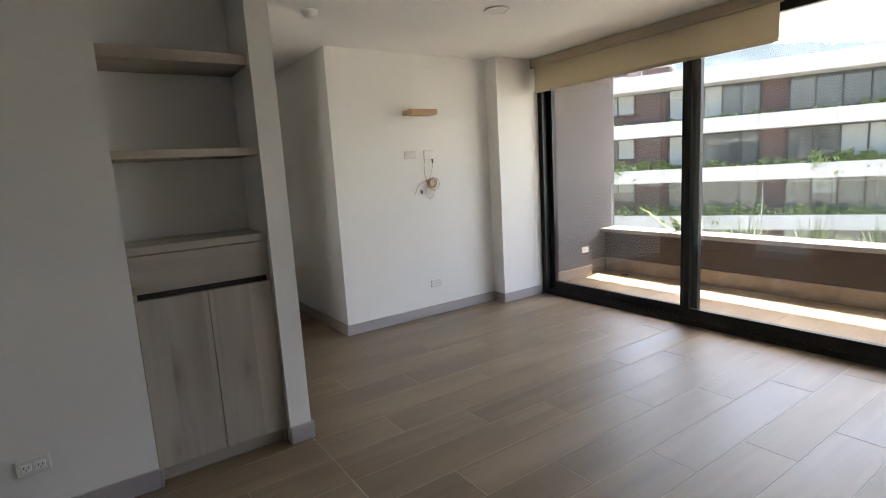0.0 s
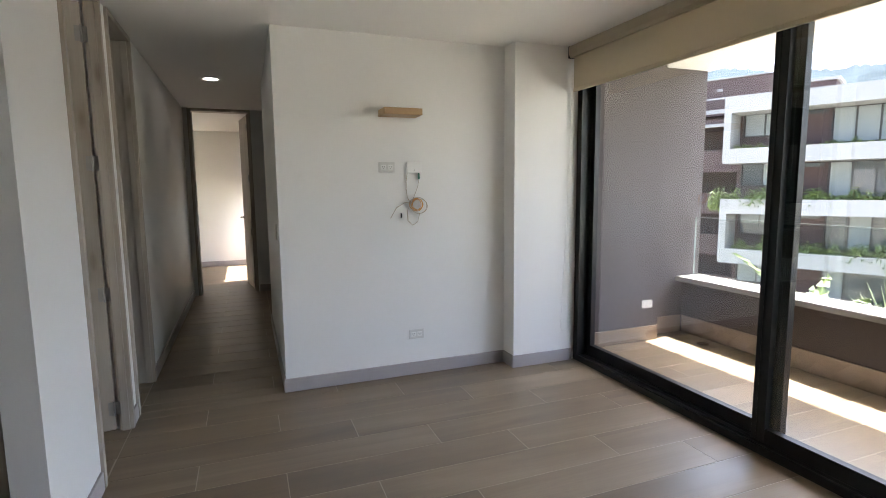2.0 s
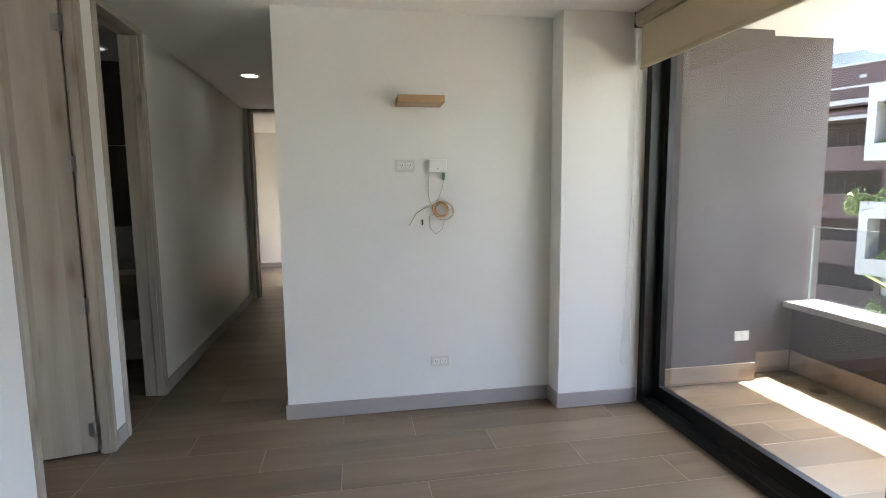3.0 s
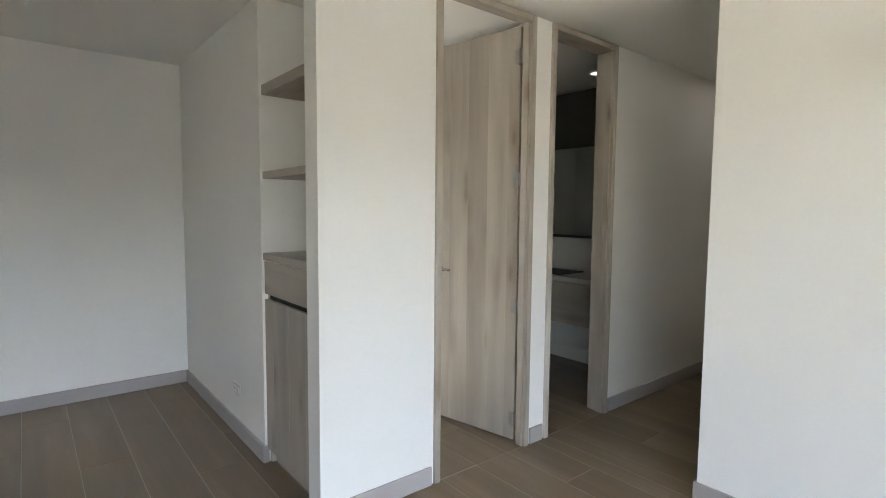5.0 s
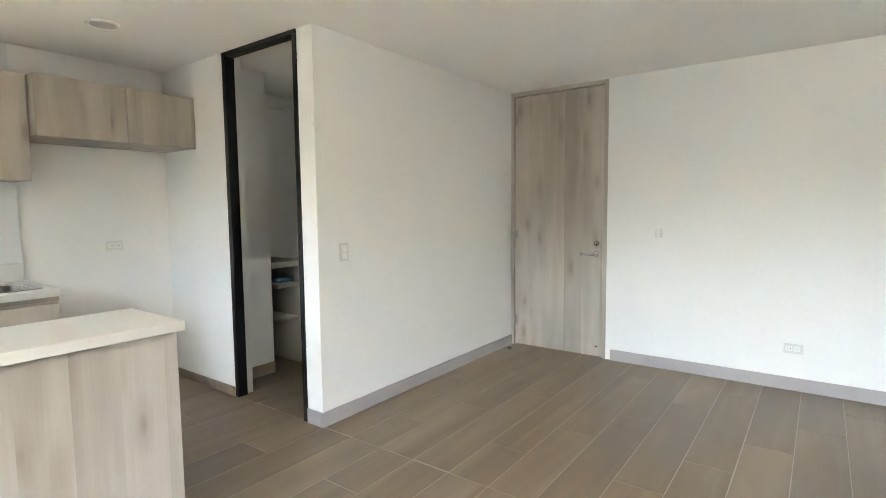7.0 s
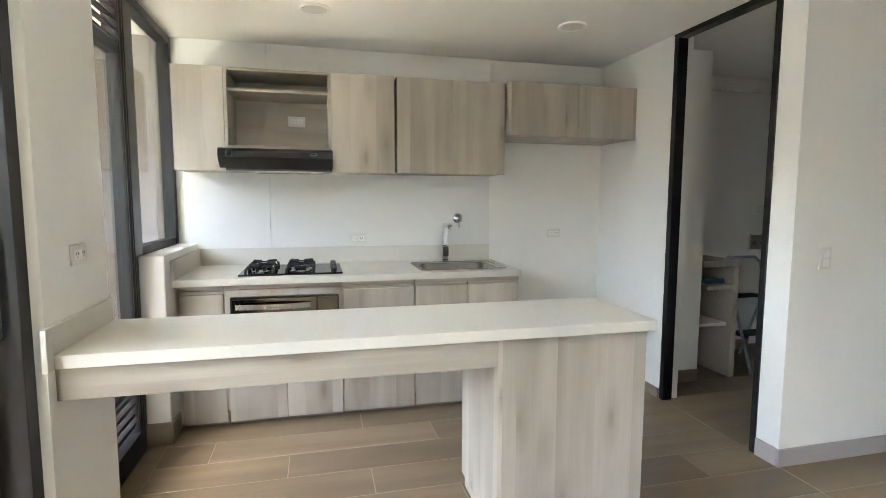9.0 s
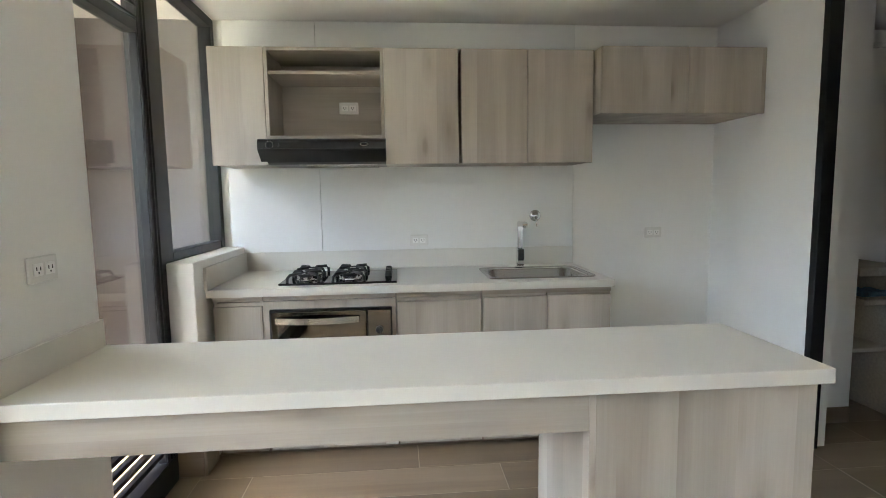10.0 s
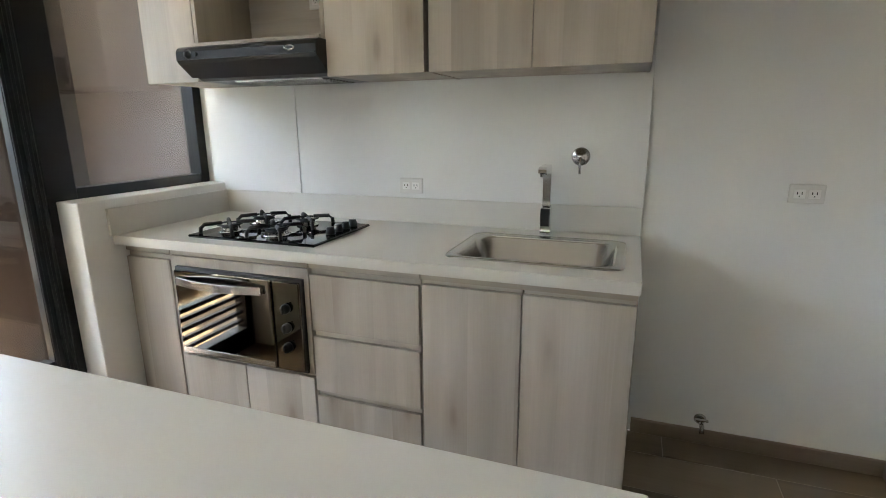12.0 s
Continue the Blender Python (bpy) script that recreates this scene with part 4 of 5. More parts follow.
part("aerator", bm_lathe([(0.011, 0.0), (0.011, 0.012)], 16, pose(1.365, -5.278, 1.166)), M_STEEL, fc)
vl = thing("wall_valve", (1.243, -5.492, 1.23), "round brushed steel wall valve with lever", "valve")
part("rose", bm_lathe([(0.038, 0), (0.038, 0.006), (0.034, 0.009), (0.016, 0.01), (0.016, 0.035)], 28, pose(1.243, -5.492, 1.235, -90, 0, 0)), M_STEEL, vl, smooth=True)
part("lever_bar", bm_tube([(1.243, -5.462, 1.235), (1.243, -5.452, 1.20), (1.241, -5.447, 1.165)], 0.005, 8), M_STEEL, vl, smooth=True)
tp = thing("water_tap", (0.68, -5.495, 0.09), "small brass water tap low on the kitchen wall", "tap")
part("pipe", bm_tube([(0.68, -5.504, 0.115), (0.68, -5.44, 0.115), (0.68, -5.425, 0.09)], 0.01, 10), M_STEEL, tp, smooth=True)
part("handle", bm_boxes([(0.655, 0.705, -5.46, -5.445, 0.135, 0.142), (0.677, 0.683, -5.455, -5.45, 0.115, 0.14)], 0.002), M_STEEL, tp)
part("wall_rose", bm_lathe([(0.025, 0), (0.018, 0.008)], 18, pose(0.68, -5.505, 0.115, -90, 0, 0)), M_STEEL, tp)


# upper cabinets
def upper(x0, x1, label, splits, front=-5.11, z0=1.558, z1=2.20):
    c = thing("wall_cabinet", ((x0 + x1) / 2, -5.3, z0), label, "cabinet", "kitchen wall units")
    part("body", bm_boxes([(x0 + 0.001, x1 - 0.001, -5.491, front - 0.019, z0 + 0.004, z1)]), M_OAK, c)
    for a, b in zip(splits, splits[1:]):
        part("door", bm_boxes([(a + 0.0015, b - 0.0015, front - 0.018, front, z0, z1 - 0.001)], 0.0015), M_OAK, c)
    return c


upper(2.865, 3.165, "greige oak wall cabinet above the low wall", (2.865, 3.165))
upper(1.79, 2.21, "greige oak wall cabinet beside the cooker hood", (1.79, 2.21))
upper(1.0, 1.775, "double greige oak wall cabinet above the sink", (1.0, 1.39, 1.775))
upper(0.012, 0.992, "shallow greige oak cabinet over the fridge space", (0.012, 0.48, 0.992), -5.015, 1.825, 2.197)
gap = solid("cabinet_groove", bm_boxes([(1.776, 1.789, -5.49, -5.28, 1.56, 2.2)]), M_OAK, "narrow shadow groove between wall cabinets", "cabinet filler")
oc = thing("open_cabinet", (2.54, -5.3, 1.70), "open greige oak wall cabinet with socket above the hood", "cabinet")
part("side_panel", bm_boxes([(2.846, 2.864, -5.491, -5.112, 1.70, 2.20)], 0.001), M_OAK, oc)
part("side_panel", bm_boxes([(2.211, 2.229, -5.491, -5.112, 1.70, 2.20)], 0.001), M_OAK, oc)
part("back_panel", bm_boxes([(2.229, 2.846, -5.491, -5.463, 1.718, 2.182)]), M_OAKH, oc)
part("top_panel", bm_boxes([(2.229, 2.846, -5.491, -5.112, 2.182, 2.20)], 0.001), M_OAKH, oc)
part("shelf", bm_boxes([(2.229, 2.846, -5.463, -5.13, 2.058, 2.076)], 0.001), M_OAKH, oc)
part("bottom_panel", bm_boxes([(2.229, 2.862, -5.491, -5.10, 1.70, 1.718)], 0.001), M_OAKH, oc)
hd = thing("cooker_hood", (2.55, -5.28, 1.56), "slim black cooker hood with knob and oval badge", "cooker hood")
part("body", bm_prism([(-5.045, 1.690), (-5.035, 1.675), (-5.035, 1.640), (-5.045, 1.628), (-5.115, 1.572), (-5.14, 1.562), (-5.48, 1.562), (-5.48, 1.697), (-5.06, 1.697)], 2.206, 2.90, "x"), M_ENAMEL, hd)
part("lip", bm_boxes([(2.21, 2.896, -5.036, -5.031, 1.642, 1.648)]), M_ENAMEL, hd)
kb = part("dial", bm_lathe([(0.018, 0), (0.018, 0.004), (0.013, 0.006), (0.012, 0.014)], 20, pose(2.835, -5.035, 1.662, -90, 0, 0)), M_ENAMEL, hd, "round fan dial", True)
part("dial_ring", bm_lathe([(0.0215, 0), (0.0215, 0.002), (0.0185, 0.002), (0.0185, 0.0)], 24, pose(2.835, -5.035, 1.662, -90, 0, 0)), M_STEEL, hd, "pale dial ring")
part("dial", bm_lathe([(0.009, 0), (0.009, 0.01)], 16, pose(2.79, -5.035, 1.662, -90, 0, 0)), M_ENAMEL, hd)
b = bm_lathe([(0.5, 0), (0.5, 0.08), (0.46, 0.1)], 28)
b.transform(pose(2.325, -5.035, 1.664, -90, 0, 0) @ Matrix.Diagonal((0.05, 0.022, 0.03, 1)))
part("badge", b, M_STEEL, hd, "silver oval badge", True)
b = bm_lathe([(0.5, 0), (0.5, 0.1)], 28)
b.transform(pose(2.325, -5.0325, 1.664, -90, 0, 0) @ Matrix.Diagonal((0.036, 0.012, 0.008, 1)))
part("badge_centre", b, M_ENAMEL, hd)
for k in range(11):
    part("filter_slat", bm_boxes([(2.26, 2.70, -5.42 + k * 0.026, -5.41 + k * 0.026, 1.555, 1.5615)]), M_STEEL, hd)

# peninsula
pn = thing("peninsula", (2.0, -3.62, 0), "cream quartz breakfast peninsula on a greige oak end cabinet", "counter")
part("top", bm_boxes([(0.985, 3.119, -3.87, -3.370, 0.857, 0.90)], 0.003, 2), M_QUARTZ, pn, "cream quartz top")
part("upstand", bm_boxes([(3.104, 3.119, -3.858, -3.369, 0.900, 0.99)], 0.001), M_QUARTZ, pn)
part("end_edge", bm_boxes([(3.104, 3.1195, -3.3685, -3.330, 0.857, 0.99)], 0.001), M_QUARTZ, pn, "quartz strip folded round the pier's edge")
part("front_panel", bm_boxes([(1.008, 1.632, -3.420, -3.402, 0.06, 0.857)], 0.001), M_OAK, pn)
part("side_panel", bm_boxes([(1.632, 1.650, -3.90, -3.402, 0.06, 0.857)], 0.001), M_OAK, pn)
part("side_panel", bm_boxes([(1.008, 1.026, -3.90, -3.4205, 0.06, 0.857)], 0.001), M_OAK, pn)
part("back_panel", bm_boxes([(1.026, 1.632, -3.90, -3.882, 0.06, 0.857)], 0.001), M_OAK, pn)
part("plinth", bm_boxes([(1.02, 1.64, -3.88, -3.43, 0.0, 0.06)]), M_OAKH, pn)
part("apron_rail", bm_boxes([(1.650, 3.118, -3.420, -3.403, 0.745, 0.857)], 0.001), M_OAKH, pn)
part("apron_rail", bm_boxes([(1.650, 3.118, -3.90, -3.882, 0.745, 0.857)], 0.001), M_OAKH, pn)

# ---- laundry ----
lu = thing("laundry_shelf_unit", (-0.5, -5.15, 0), "speckled concrete laundry counter with open shelves", "shelf unit")
part("end_panel", bm_boxes([(-0.85, -0.80, -5.50, -4.88, 0.0, 0.875)], 0.003), M_STONE, lu)
part("end_panel", bm_boxes([(-0.555, -0.505, -5.50, -5.01, 0.0, 0.875)], 0.003), M_STONE, lu)
part("top", bm_boxes([(-0.85, -0.503, -5.50, -4.862, 0.875, 0.925)], 0.003), M_STONE, lu)
part("shelf", bm_boxes([(-0.80, -0.556, -5.49, -4.87, 0.70, 0.735)], 0.002), M_STONE, lu)
part("shelf", bm_boxes([(-0.80, -0.556, -5.49, -4.93, 0.40, 0.425)], 0.002), M_OAKH, lu)
cl = bm_boxes([(-0.80 + 0.02, -0.62, -5.08, -4.95, 0.735, 0.765)], 0.0)
bmesh.ops.subdivide_edges(cl, edges=list(cl.edges), cuts=5, use_grid_fill=True)
rc = random.Random(4)
for v in cl.verts:
    if v.co.z > 0.74:
        v.co.z += rc.uniform(-0.014, 0.012)
        v.co.x += rc.uniform(-0.01, 0.01)
solid("folded_cloth", cl, M_BLUE, "crumpled blue cloth on the laundry shelf", "cloth", smooth=True)
ld = thing("step_ladder", (-1.2, -5.1, 0), "folding step ladder with dark treads in the laundry", "step ladder")
for x in (-1.38, -1.02):
    part("front_leg", bm_tube([(x, -4.88, 0.0), (x, -5.12, 0.62), (x, -5.22, 0.86)], 0.012, 8), M_LADDER, ld, smooth=True)
    part("rear_leg", bm_tube([(x, -5.38, 0.0), (x, -5.16, 0.60)], 0.011, 8), M_LADDER, ld, smooth=True)
part("hoop", bm_tube([(-1.38, -5.22, 0.86), (-1.34, -5.235, 0.90), (-1.06, -5.235, 0.90), (-1.02, -5.22, 0.86)], 0.012, 8), M_LADDER, ld, smooth=True)
for y0, z in ((-5.17, 0.55), (-5.02, 0.27)):
    t_ = part("tread", bm_boxes([(-1.37, -1.03, y0 - 0.10, y0 + 0.08, z, z + 0.03)], 0.006), M_IRON, ld, "dark ribbed tread")
    part("tread_edge", bm_boxes([(-1.37, -1.03, y0 + 0.081, y0 + 0.09, z - 0.03, z + 0.03)], 0.003), M_LENS, t_, "pale tread edge")
rk = thing("drying_rack", (-1.5, -5.45, 2.120), "white wall-mounted folding drying rack in the laundry", "drying rack")
part("rail", bm_boxes([(-1.80, -0.75, -5.504, -5.47, 2.335, 2.365)], 0.004), M_WHITE, rk)
part("arm", bm_tube([(-1.70, -5.49, 2.340), (-1.70, -5.25, 2.370), (-1.72, -5.23, 2.140), (-1.70, -5.47, 2.090), (-1.70, -5.49, 2.340)], 0.008, 8), M_WHITE, rk, smooth=True)
for k in range(6):
    part("bar", bm_tube([(-1.70, -5.46 + k * 0.042, 2.350 + k * 0.003), (-1.715, -5.455 + k * 0.04, 2.100 + k * 0.008)], 0.005, 6), M_WHITE, rk)
wb = thing("washer_box", (-1.62, -5.49, 0.93), "recessed white washing machine water box", "valve box")
part("frame", bm_boxes([(-1.73, -1.53, -5.514, -5.496, 0.92, 0.935), (-1.73, -1.53, -5.514, -5.496, 1.065, 1.08), (-1.73, -1.715, -5.514, -5.496, 0.935, 1.065), (-1.545, -1.53, -5.514, -5.496, 0.935, 1.065)], 0.002), M_WHITE, wb)
part("recess", bm_boxes([(-1.715, -1.545, -5.5045, -5.5035, 0.935, 1.065)]), M_STONE, wb)
for x in (-1.67, -1.59):
    part("valve", bm_lathe([(0.012, 0), (0.012, 0.02), (0.02, 0.021), (0.02, 0.028)], 12, pose(x, -5.503, 0.99, -90, 0, 0)), M_STEEL, wb)
solid("dust_rag", bm_boxes([(-1.30, -1.17, -4.80, -4.72, 0.001, 0.008)], 0.003), M_LENS, "small pale rag on the laundry floor", "rag")

# ---- bathroom ----
vn = thing("vanity_cabinet", (-0.95, 2.72, 0.5), "wall-hung brown oak vanity with pale basin top", "vanity")
part("body", bm_boxes([(-1.62, -0.30, 2.49, 2.935, 0.45, 0.80)], 0.002), M_OAKH, vn)
part("front", bm_boxes([(-1.62, -0.962, 2.472, 2.489, 0.452, 0.785)], 0.002), M_OAKH, vn)
part("front", bm_boxes([(-0.958, -0.30, 2.472, 2.489, 0.452, 0.785)], 0.002), M_OAKH, vn)
part("top", bm_boxes([(-1.64, -0.28, 2.46, 2.936, 0.80, 0.84)], 0.003), M_QUARTZ, vn, "pale stone top")
# Basin is a flat block; the shade of its bowl is the black colour.
part("basin", bm_boxes([(-1.2, -0.75, 2.52, 2.86, 0.84, 0.848)], 0.003), M_DARK, vn, "flat black block for the basin's shaded inside")
mi = thing("bathroom_mirror", (-1.05, 2.94, 1.22), "rectangular frameless mirror above the basin", "mirror")
part("pane", bm_boxes([(-1.55, -0.64, 2.932, 2.9415, 1.16, 1.95)], 0.002), M_MIRROR, mi)

bt = thing("bathroom_tiling", (-1.1, 2.945, 1.2), "dark olive stone tiles on the upper bathroom wall", "wall tiles", kind="structure")
for k in range(3):
    for q in range(2):
        part("tile", bm_boxes([(-2.055 + k * 0.648, -1.410 + k * 0.648, 2.942, 2.9495, 1.135 + q * 0.66, 1.792 + q * 0.66)], 0.001), M_STONETILE, bt)

# ---- outside: ground, hill, opposite building, plants ----
bm = bmesh.new()
n = 24
gv = [[bm.verts.new((-1500 + 3000 * i / n, -1500 + 3000 * j / n, -9.0)) for j in range(n + 1)] for i in range(n + 1)]
for i in range(n):
    for j in range(n):
        bm.faces.new((gv[i][j], gv[i + 1][j], gv[i + 1][j + 1], gv[i][j + 1]))
tagged(link("ground", bm, M_GROUND), "lawn and paving far below the balcony", "ground", kind="structure")


def ridge(name, dist, base, high, seed, a0, a1, material):
    bm = bmesh.new()
    rows = []
    for k in range(401):
        a = radians(a0 + (a1 - a0) * k / 400)
        h = base + high * (0.55 + 0.45 * noise.noise((k * 0.014, seed, 0))) + high * 0.10 * noise.noise((k * 0.12, seed, 3)) + high * 0.12 * noise.noise((k * 0.9, seed, 7)) + 0.95 * (56 - math.degrees(a))
        rows.append([bm.verts.new(((dist - d) * math.sin(a), (dist - d) * math.cos(a), z)) for d, z in ((dist * 0.35, -9), (dist * 0.15, h * 0.55), (0, h))])
    for p, q in zip(rows, rows[1:]):
        for i in range(2):
            bm.faces.new((p[i], q[i], q[i + 1], p[i + 1]))
    bmesh.ops.recalc_face_normals(bm, faces=bm.faces)
    return tagged(link(name, bm, material, True), "wooded mountain ridge, haze in its colour, far behind the building", "hill", kind="structure")


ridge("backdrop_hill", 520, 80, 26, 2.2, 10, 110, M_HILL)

FA, FD = Vector((26.0, 19.3, 0)), Vector((0.43, -0.90, 0)).normalized()
FN = Vector((FD.y, -FD.x, 0))            # out of the facade, towards the flat
FM = Matrix(((FD.x, -FN.x, 0, FA.x), (FD.y, -FN.y, 0, FA.y), (0, 0, 1, -0.17), (0, 0, 0, 1)))   # s along, d behind the front


def fbox(boxes, bevel=0.0):
    b = bm_boxes(boxes, bevel)
    b.transform(FM)
    return b


FL = 46.0
ap = thing("apartment_building", tuple(FM @ Vector((20, 3, -9))), "brown apartment building with white planter bands", "building")
ST = 2.75
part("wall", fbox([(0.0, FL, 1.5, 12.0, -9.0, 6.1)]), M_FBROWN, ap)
for k in range(-3, 3):
    z0, z1 = k * ST - 0.03, k * ST + 0.77
    if k == 2:
        z0, z1 = k * ST - 0.06, k * ST + 0.80
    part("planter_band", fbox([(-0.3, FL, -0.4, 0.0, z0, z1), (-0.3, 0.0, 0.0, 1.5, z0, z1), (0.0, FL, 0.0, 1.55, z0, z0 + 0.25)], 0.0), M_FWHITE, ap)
    if k < 2:
        part("planter_soil", fbox([(0.0, FL, 0.0, 0.55, z0 + 0.25, z1 - 0.12)]), M_SOIL, ap)
for k in (1, -1, -3):
    part("end_fin", fbox([(-0.3, 0.05, -0.4, 1.5, k * ST + 0.77, (k + 1) * ST + (-0.03 if k < 1 else -0.06))]), M_FWHITE, ap)
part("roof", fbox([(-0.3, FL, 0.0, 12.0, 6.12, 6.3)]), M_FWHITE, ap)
WINDOWS = [(0.28, 2.3, 1.28, 2.44, 2), (4.33, 9.1, 0.7, 2.40, 5), (10.45, 15.2, 0.7, 2.40, 4), (16.6, 18.6, 1.28, 2.44, 2), (20.4, 25.2, 0.7, 2.40, 5), (27.0, 32.0, 0.7, 2.40, 4), (35.5, 41.0, 0.7, 2.40, 4)]
# blinds per storey and window: f full, h half drawn, - none
VEILS = {(1, 0.28): "ff", (1, 4.33): "fff--", (1, 10.45): "----", (0, 0.28): "-f", (0, 4.33): "f----", (0, 10.45): "--ff", (-1, 0.28): "hh", (-1, 4.33): "-f---", (-1, 10.45): "-h--", (-2, 0.28): "ff", (-2, 4.33): "f----"}
rw = random.Random(11)
for k in range(-3, 2):
    for s0, s1, w0, w1, panes in WINDOWS:
        zb = k * ST
        wdw = part("window", fbox([(s0 - 0.06, s1 + 0.06, 1.40, 1.498, zb + w1 + 0.25, zb + w1 + 0.31), (s0 - 0.06, s1 + 0.06, 1.40, 1.498, zb + w0 + 0.19, zb + w0 + 0.25), (s0 - 0.06, s0, 1.40, 1.498, zb + w0 + 0.25, zb + w1 + 0.25), (s1, s1 + 0.06, 1.40, 1.498, zb + w0 + 0.25, zb + w1 + 0.25)]), M_BLACK, ap)
        wd = (s1 - s0) / panes
        for q in range(panes):
            a, b_ = s0 + q * wd, s0 + (q + 1) * wd
            code = VEILS.get((k, s0), "")[q:q + 1] or ("f" if rw.random() < 0.35 else "-")
            veiled = code != "-"
            drop = w0 + 0.25 + (w1 - w0) * (0.5 if code == "h" else 0.0)
            part("pane", fbox([(a + 0.03, b_ - 0.03, 1.47, 1.49, zb + w0 + 0.25, zb + w1 + 0.25)]), M_FGLASS, wdw)
            if q:
                part("mullion", fbox([(a - 0.03, a + 0.03, 1.42, 1.492, zb + w0 + 0.25, zb + w1 + 0.25)]), M_BLACK, wdw)
            if veiled:
                part("blind", fbox([(a + 0.05, b_ - 0.05, 1.455, 1.468, zb + drop, zb + w1 + 0.25)]), M_CURTAIN, wdw, "pale window blind")
    part("clerestory", fbox([(2.55, 4.1, 1.46, 1.495, k * ST + 2.47, k * ST + 2.66)]), M_FGLASS, ap)
for s0, s1, d0, d1, z1 in ((2.6, 4.2, 2.6, 4.6, 7.05), (17.0, 18.2, 2.0, 3.0, 7.3)):
    part("roof_block", fbox([(s0, s1, d0, d1, 6.3, z1)]), M_FBROWN, ap)
    part("roof_cap", fbox([(s0 - 0.15, s1 + 0.15, d0 - 0.15, d1 + 0.15, z1, z1 + 0.15)]), M_FWHITE, ap)

stt = thing("stair_block", tuple(FM @ Vector((-6, 6, -9))), "brown stair tower with open landings beside the apartments", "building")
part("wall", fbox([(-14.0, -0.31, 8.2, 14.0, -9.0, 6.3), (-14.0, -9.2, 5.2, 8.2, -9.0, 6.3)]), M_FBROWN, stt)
for k in range(-3, 3):
    part("landing_band", fbox([(-9.2, -0.31, 5.2, 5.5, k * ST + (-0.35 if k < 2 else -0.2), k * ST + (1.05 if k < 2 else 0.3)), (-9.2, -0.31, 5.5, 8.2, k * ST - 0.2, k * ST)]), M_FBROWN, stt)
    if k < 2:
        b = bm_boxes([(0, 5.6, 0, 1.2, -0.12, 0.12)])
        b.transform(FM @ pose(-8.6, 6.2, k * ST + ST - 0.1, 0, 30, 0))
        part("stair_flight", b, M_FWHITE, stt, "pale sloping stair flight")
        for q in range(6):
            part("railing", fbox([(-4.2 + q * 0.5, -4.16 + q * 0.5, 5.25, 5.29, k * ST + 1.05, k * ST + 2.1 - 0.1 * q)]), M_BLACK, stt)
part("roof_rim", fbox([(-14.0, -0.31, 5.0, 5.25, 6.15, 6.4), (-14.0, -0.31, 5.0, 5.25, 5.3, 5.5)]), M_FWHITE, stt)
part("penthouse", fbox([(-11.0, 0.8, 7.5, 13.5, 6.305, 8.7)]), M_FBROWN, stt)
part("penthouse_rim", fbox([(-11.1, 0.9, 7.4, 13.6, 8.7, 8.78), (-11.0, 1.0, 6.2, 6.3, 7.2, 7.32)]), M_FWHITE, stt)
for s in (-8.0, -3.0):
    part("wall_light", fbox([(s, s + 0.35, 7.42, 7.5, 7.9, 8.1)]), M_FWHITE, stt)


def fern(seed, fronds, length, droop=0.9, width=0.06, upright=0.6):
    """A clump of arching fronds made of many small blades."""
    rnd = random.Random(seed)
    bm = bmesh.new()
    for f in range(fronds):
        a = rnd.uniform(0, math.tau)
        L = length * rnd.uniform(0.6, 1.1)
        up = upright * rnd.uniform(0.7, 1.3)
        d, side = Vector((math.cos(a), math.sin(a), 0)), Vector((-math.sin(a), math.cos(a), 0))
        prev = Vector((rnd.uniform(-0.08, 0.08), rnd.uniform(-0.08, 0.08), 0))
        for k in range(6):
            t = (k + 1) / 6
            p = d * L * t + Vector((0, 0, L * (up * 2 * t - droop * t * t)))
            for sg in (-1, 1):
                tip = p + side * sg * L * 0.22 * (1.1 - t) + d * L * 0.08 + Vector((0, 0, rnd.uniform(-0.04, 0.02)))
                q = [bm.verts.new(c) for c in (prev, prev + side * sg * width, tip, p)]
                bm.faces.new(q)
            prev = p
    return bm


def spiky(seed, blades, length):
    rnd = random.Random(seed)
    bm = bmesh.new()
    for f in range(blades):
        a = rnd.uniform(0, math.tau)
        lean = rnd.uniform(0.15, 1.0)
        d, side = Vector((math.cos(a), math.sin(a), 0)), Vector((-math.sin(a), math.cos(a), 0))
        L = length * rnd.uniform(0.7, 1.1)
        pts = []
        for k in range(4):
            t = k / 3
            c = d * L * lean * t + Vector((0, 0, L * (1.05 - 0.4 * lean) * t - 0.25 * lean * L * t * t))
            w = 0.012 * (1 - t) + 0.0015
            pts.append((bm.verts.new(c - side * w), bm.verts.new(c + side * w)))
        for p, q in zip(pts, pts[1:]):
            bm.faces.new((p[0], p[1], q[1], q[0]))
    return bm


def bush(seed, count):
    """A loose trailing clump: many small leaves in drifts round a few stems, hanging towards the front."""
    rnd = random.Random(seed)
    bm = bmesh.new()
    stems = [(rnd.uniform(-0.8, 0.8), rnd.uniform(-0.15, 0.2), rnd.uniform(0.2, 0.62)) for _ in range(9)]
    for _ in range(count):
        sx, sy, sh_ = rnd.choice(stems)
        r = rnd.random() ** 0.6
        a = rnd.uniform(0, math.tau)
        c = Vector((sx + 0.34 * r * math.cos(a), sy + 0.24 * r * math.sin(a), sh_ * rnd.uniform(0.2, 1.0) - 0.6 * max(0, r - 0.4)))
        e = Matrix.Rotation(rnd.uniform(0, 6.28), 3, "Z") @ Matrix.Rotation(rnd.uniform(-1.3, 0.6), 3, "X")
        w, L = rnd.uniform(0.02, 0.05), rnd.uniform(0.14, 0.32)
        q = [bm.verts.new(c + e @ Vector(k)) for k in ((0, 0, 0), (w, L * 0.5, 0.01), (0, L, -0.02), (-w, L * 0.5, 0.01))]
        bm.faces.new(q)
    return bm


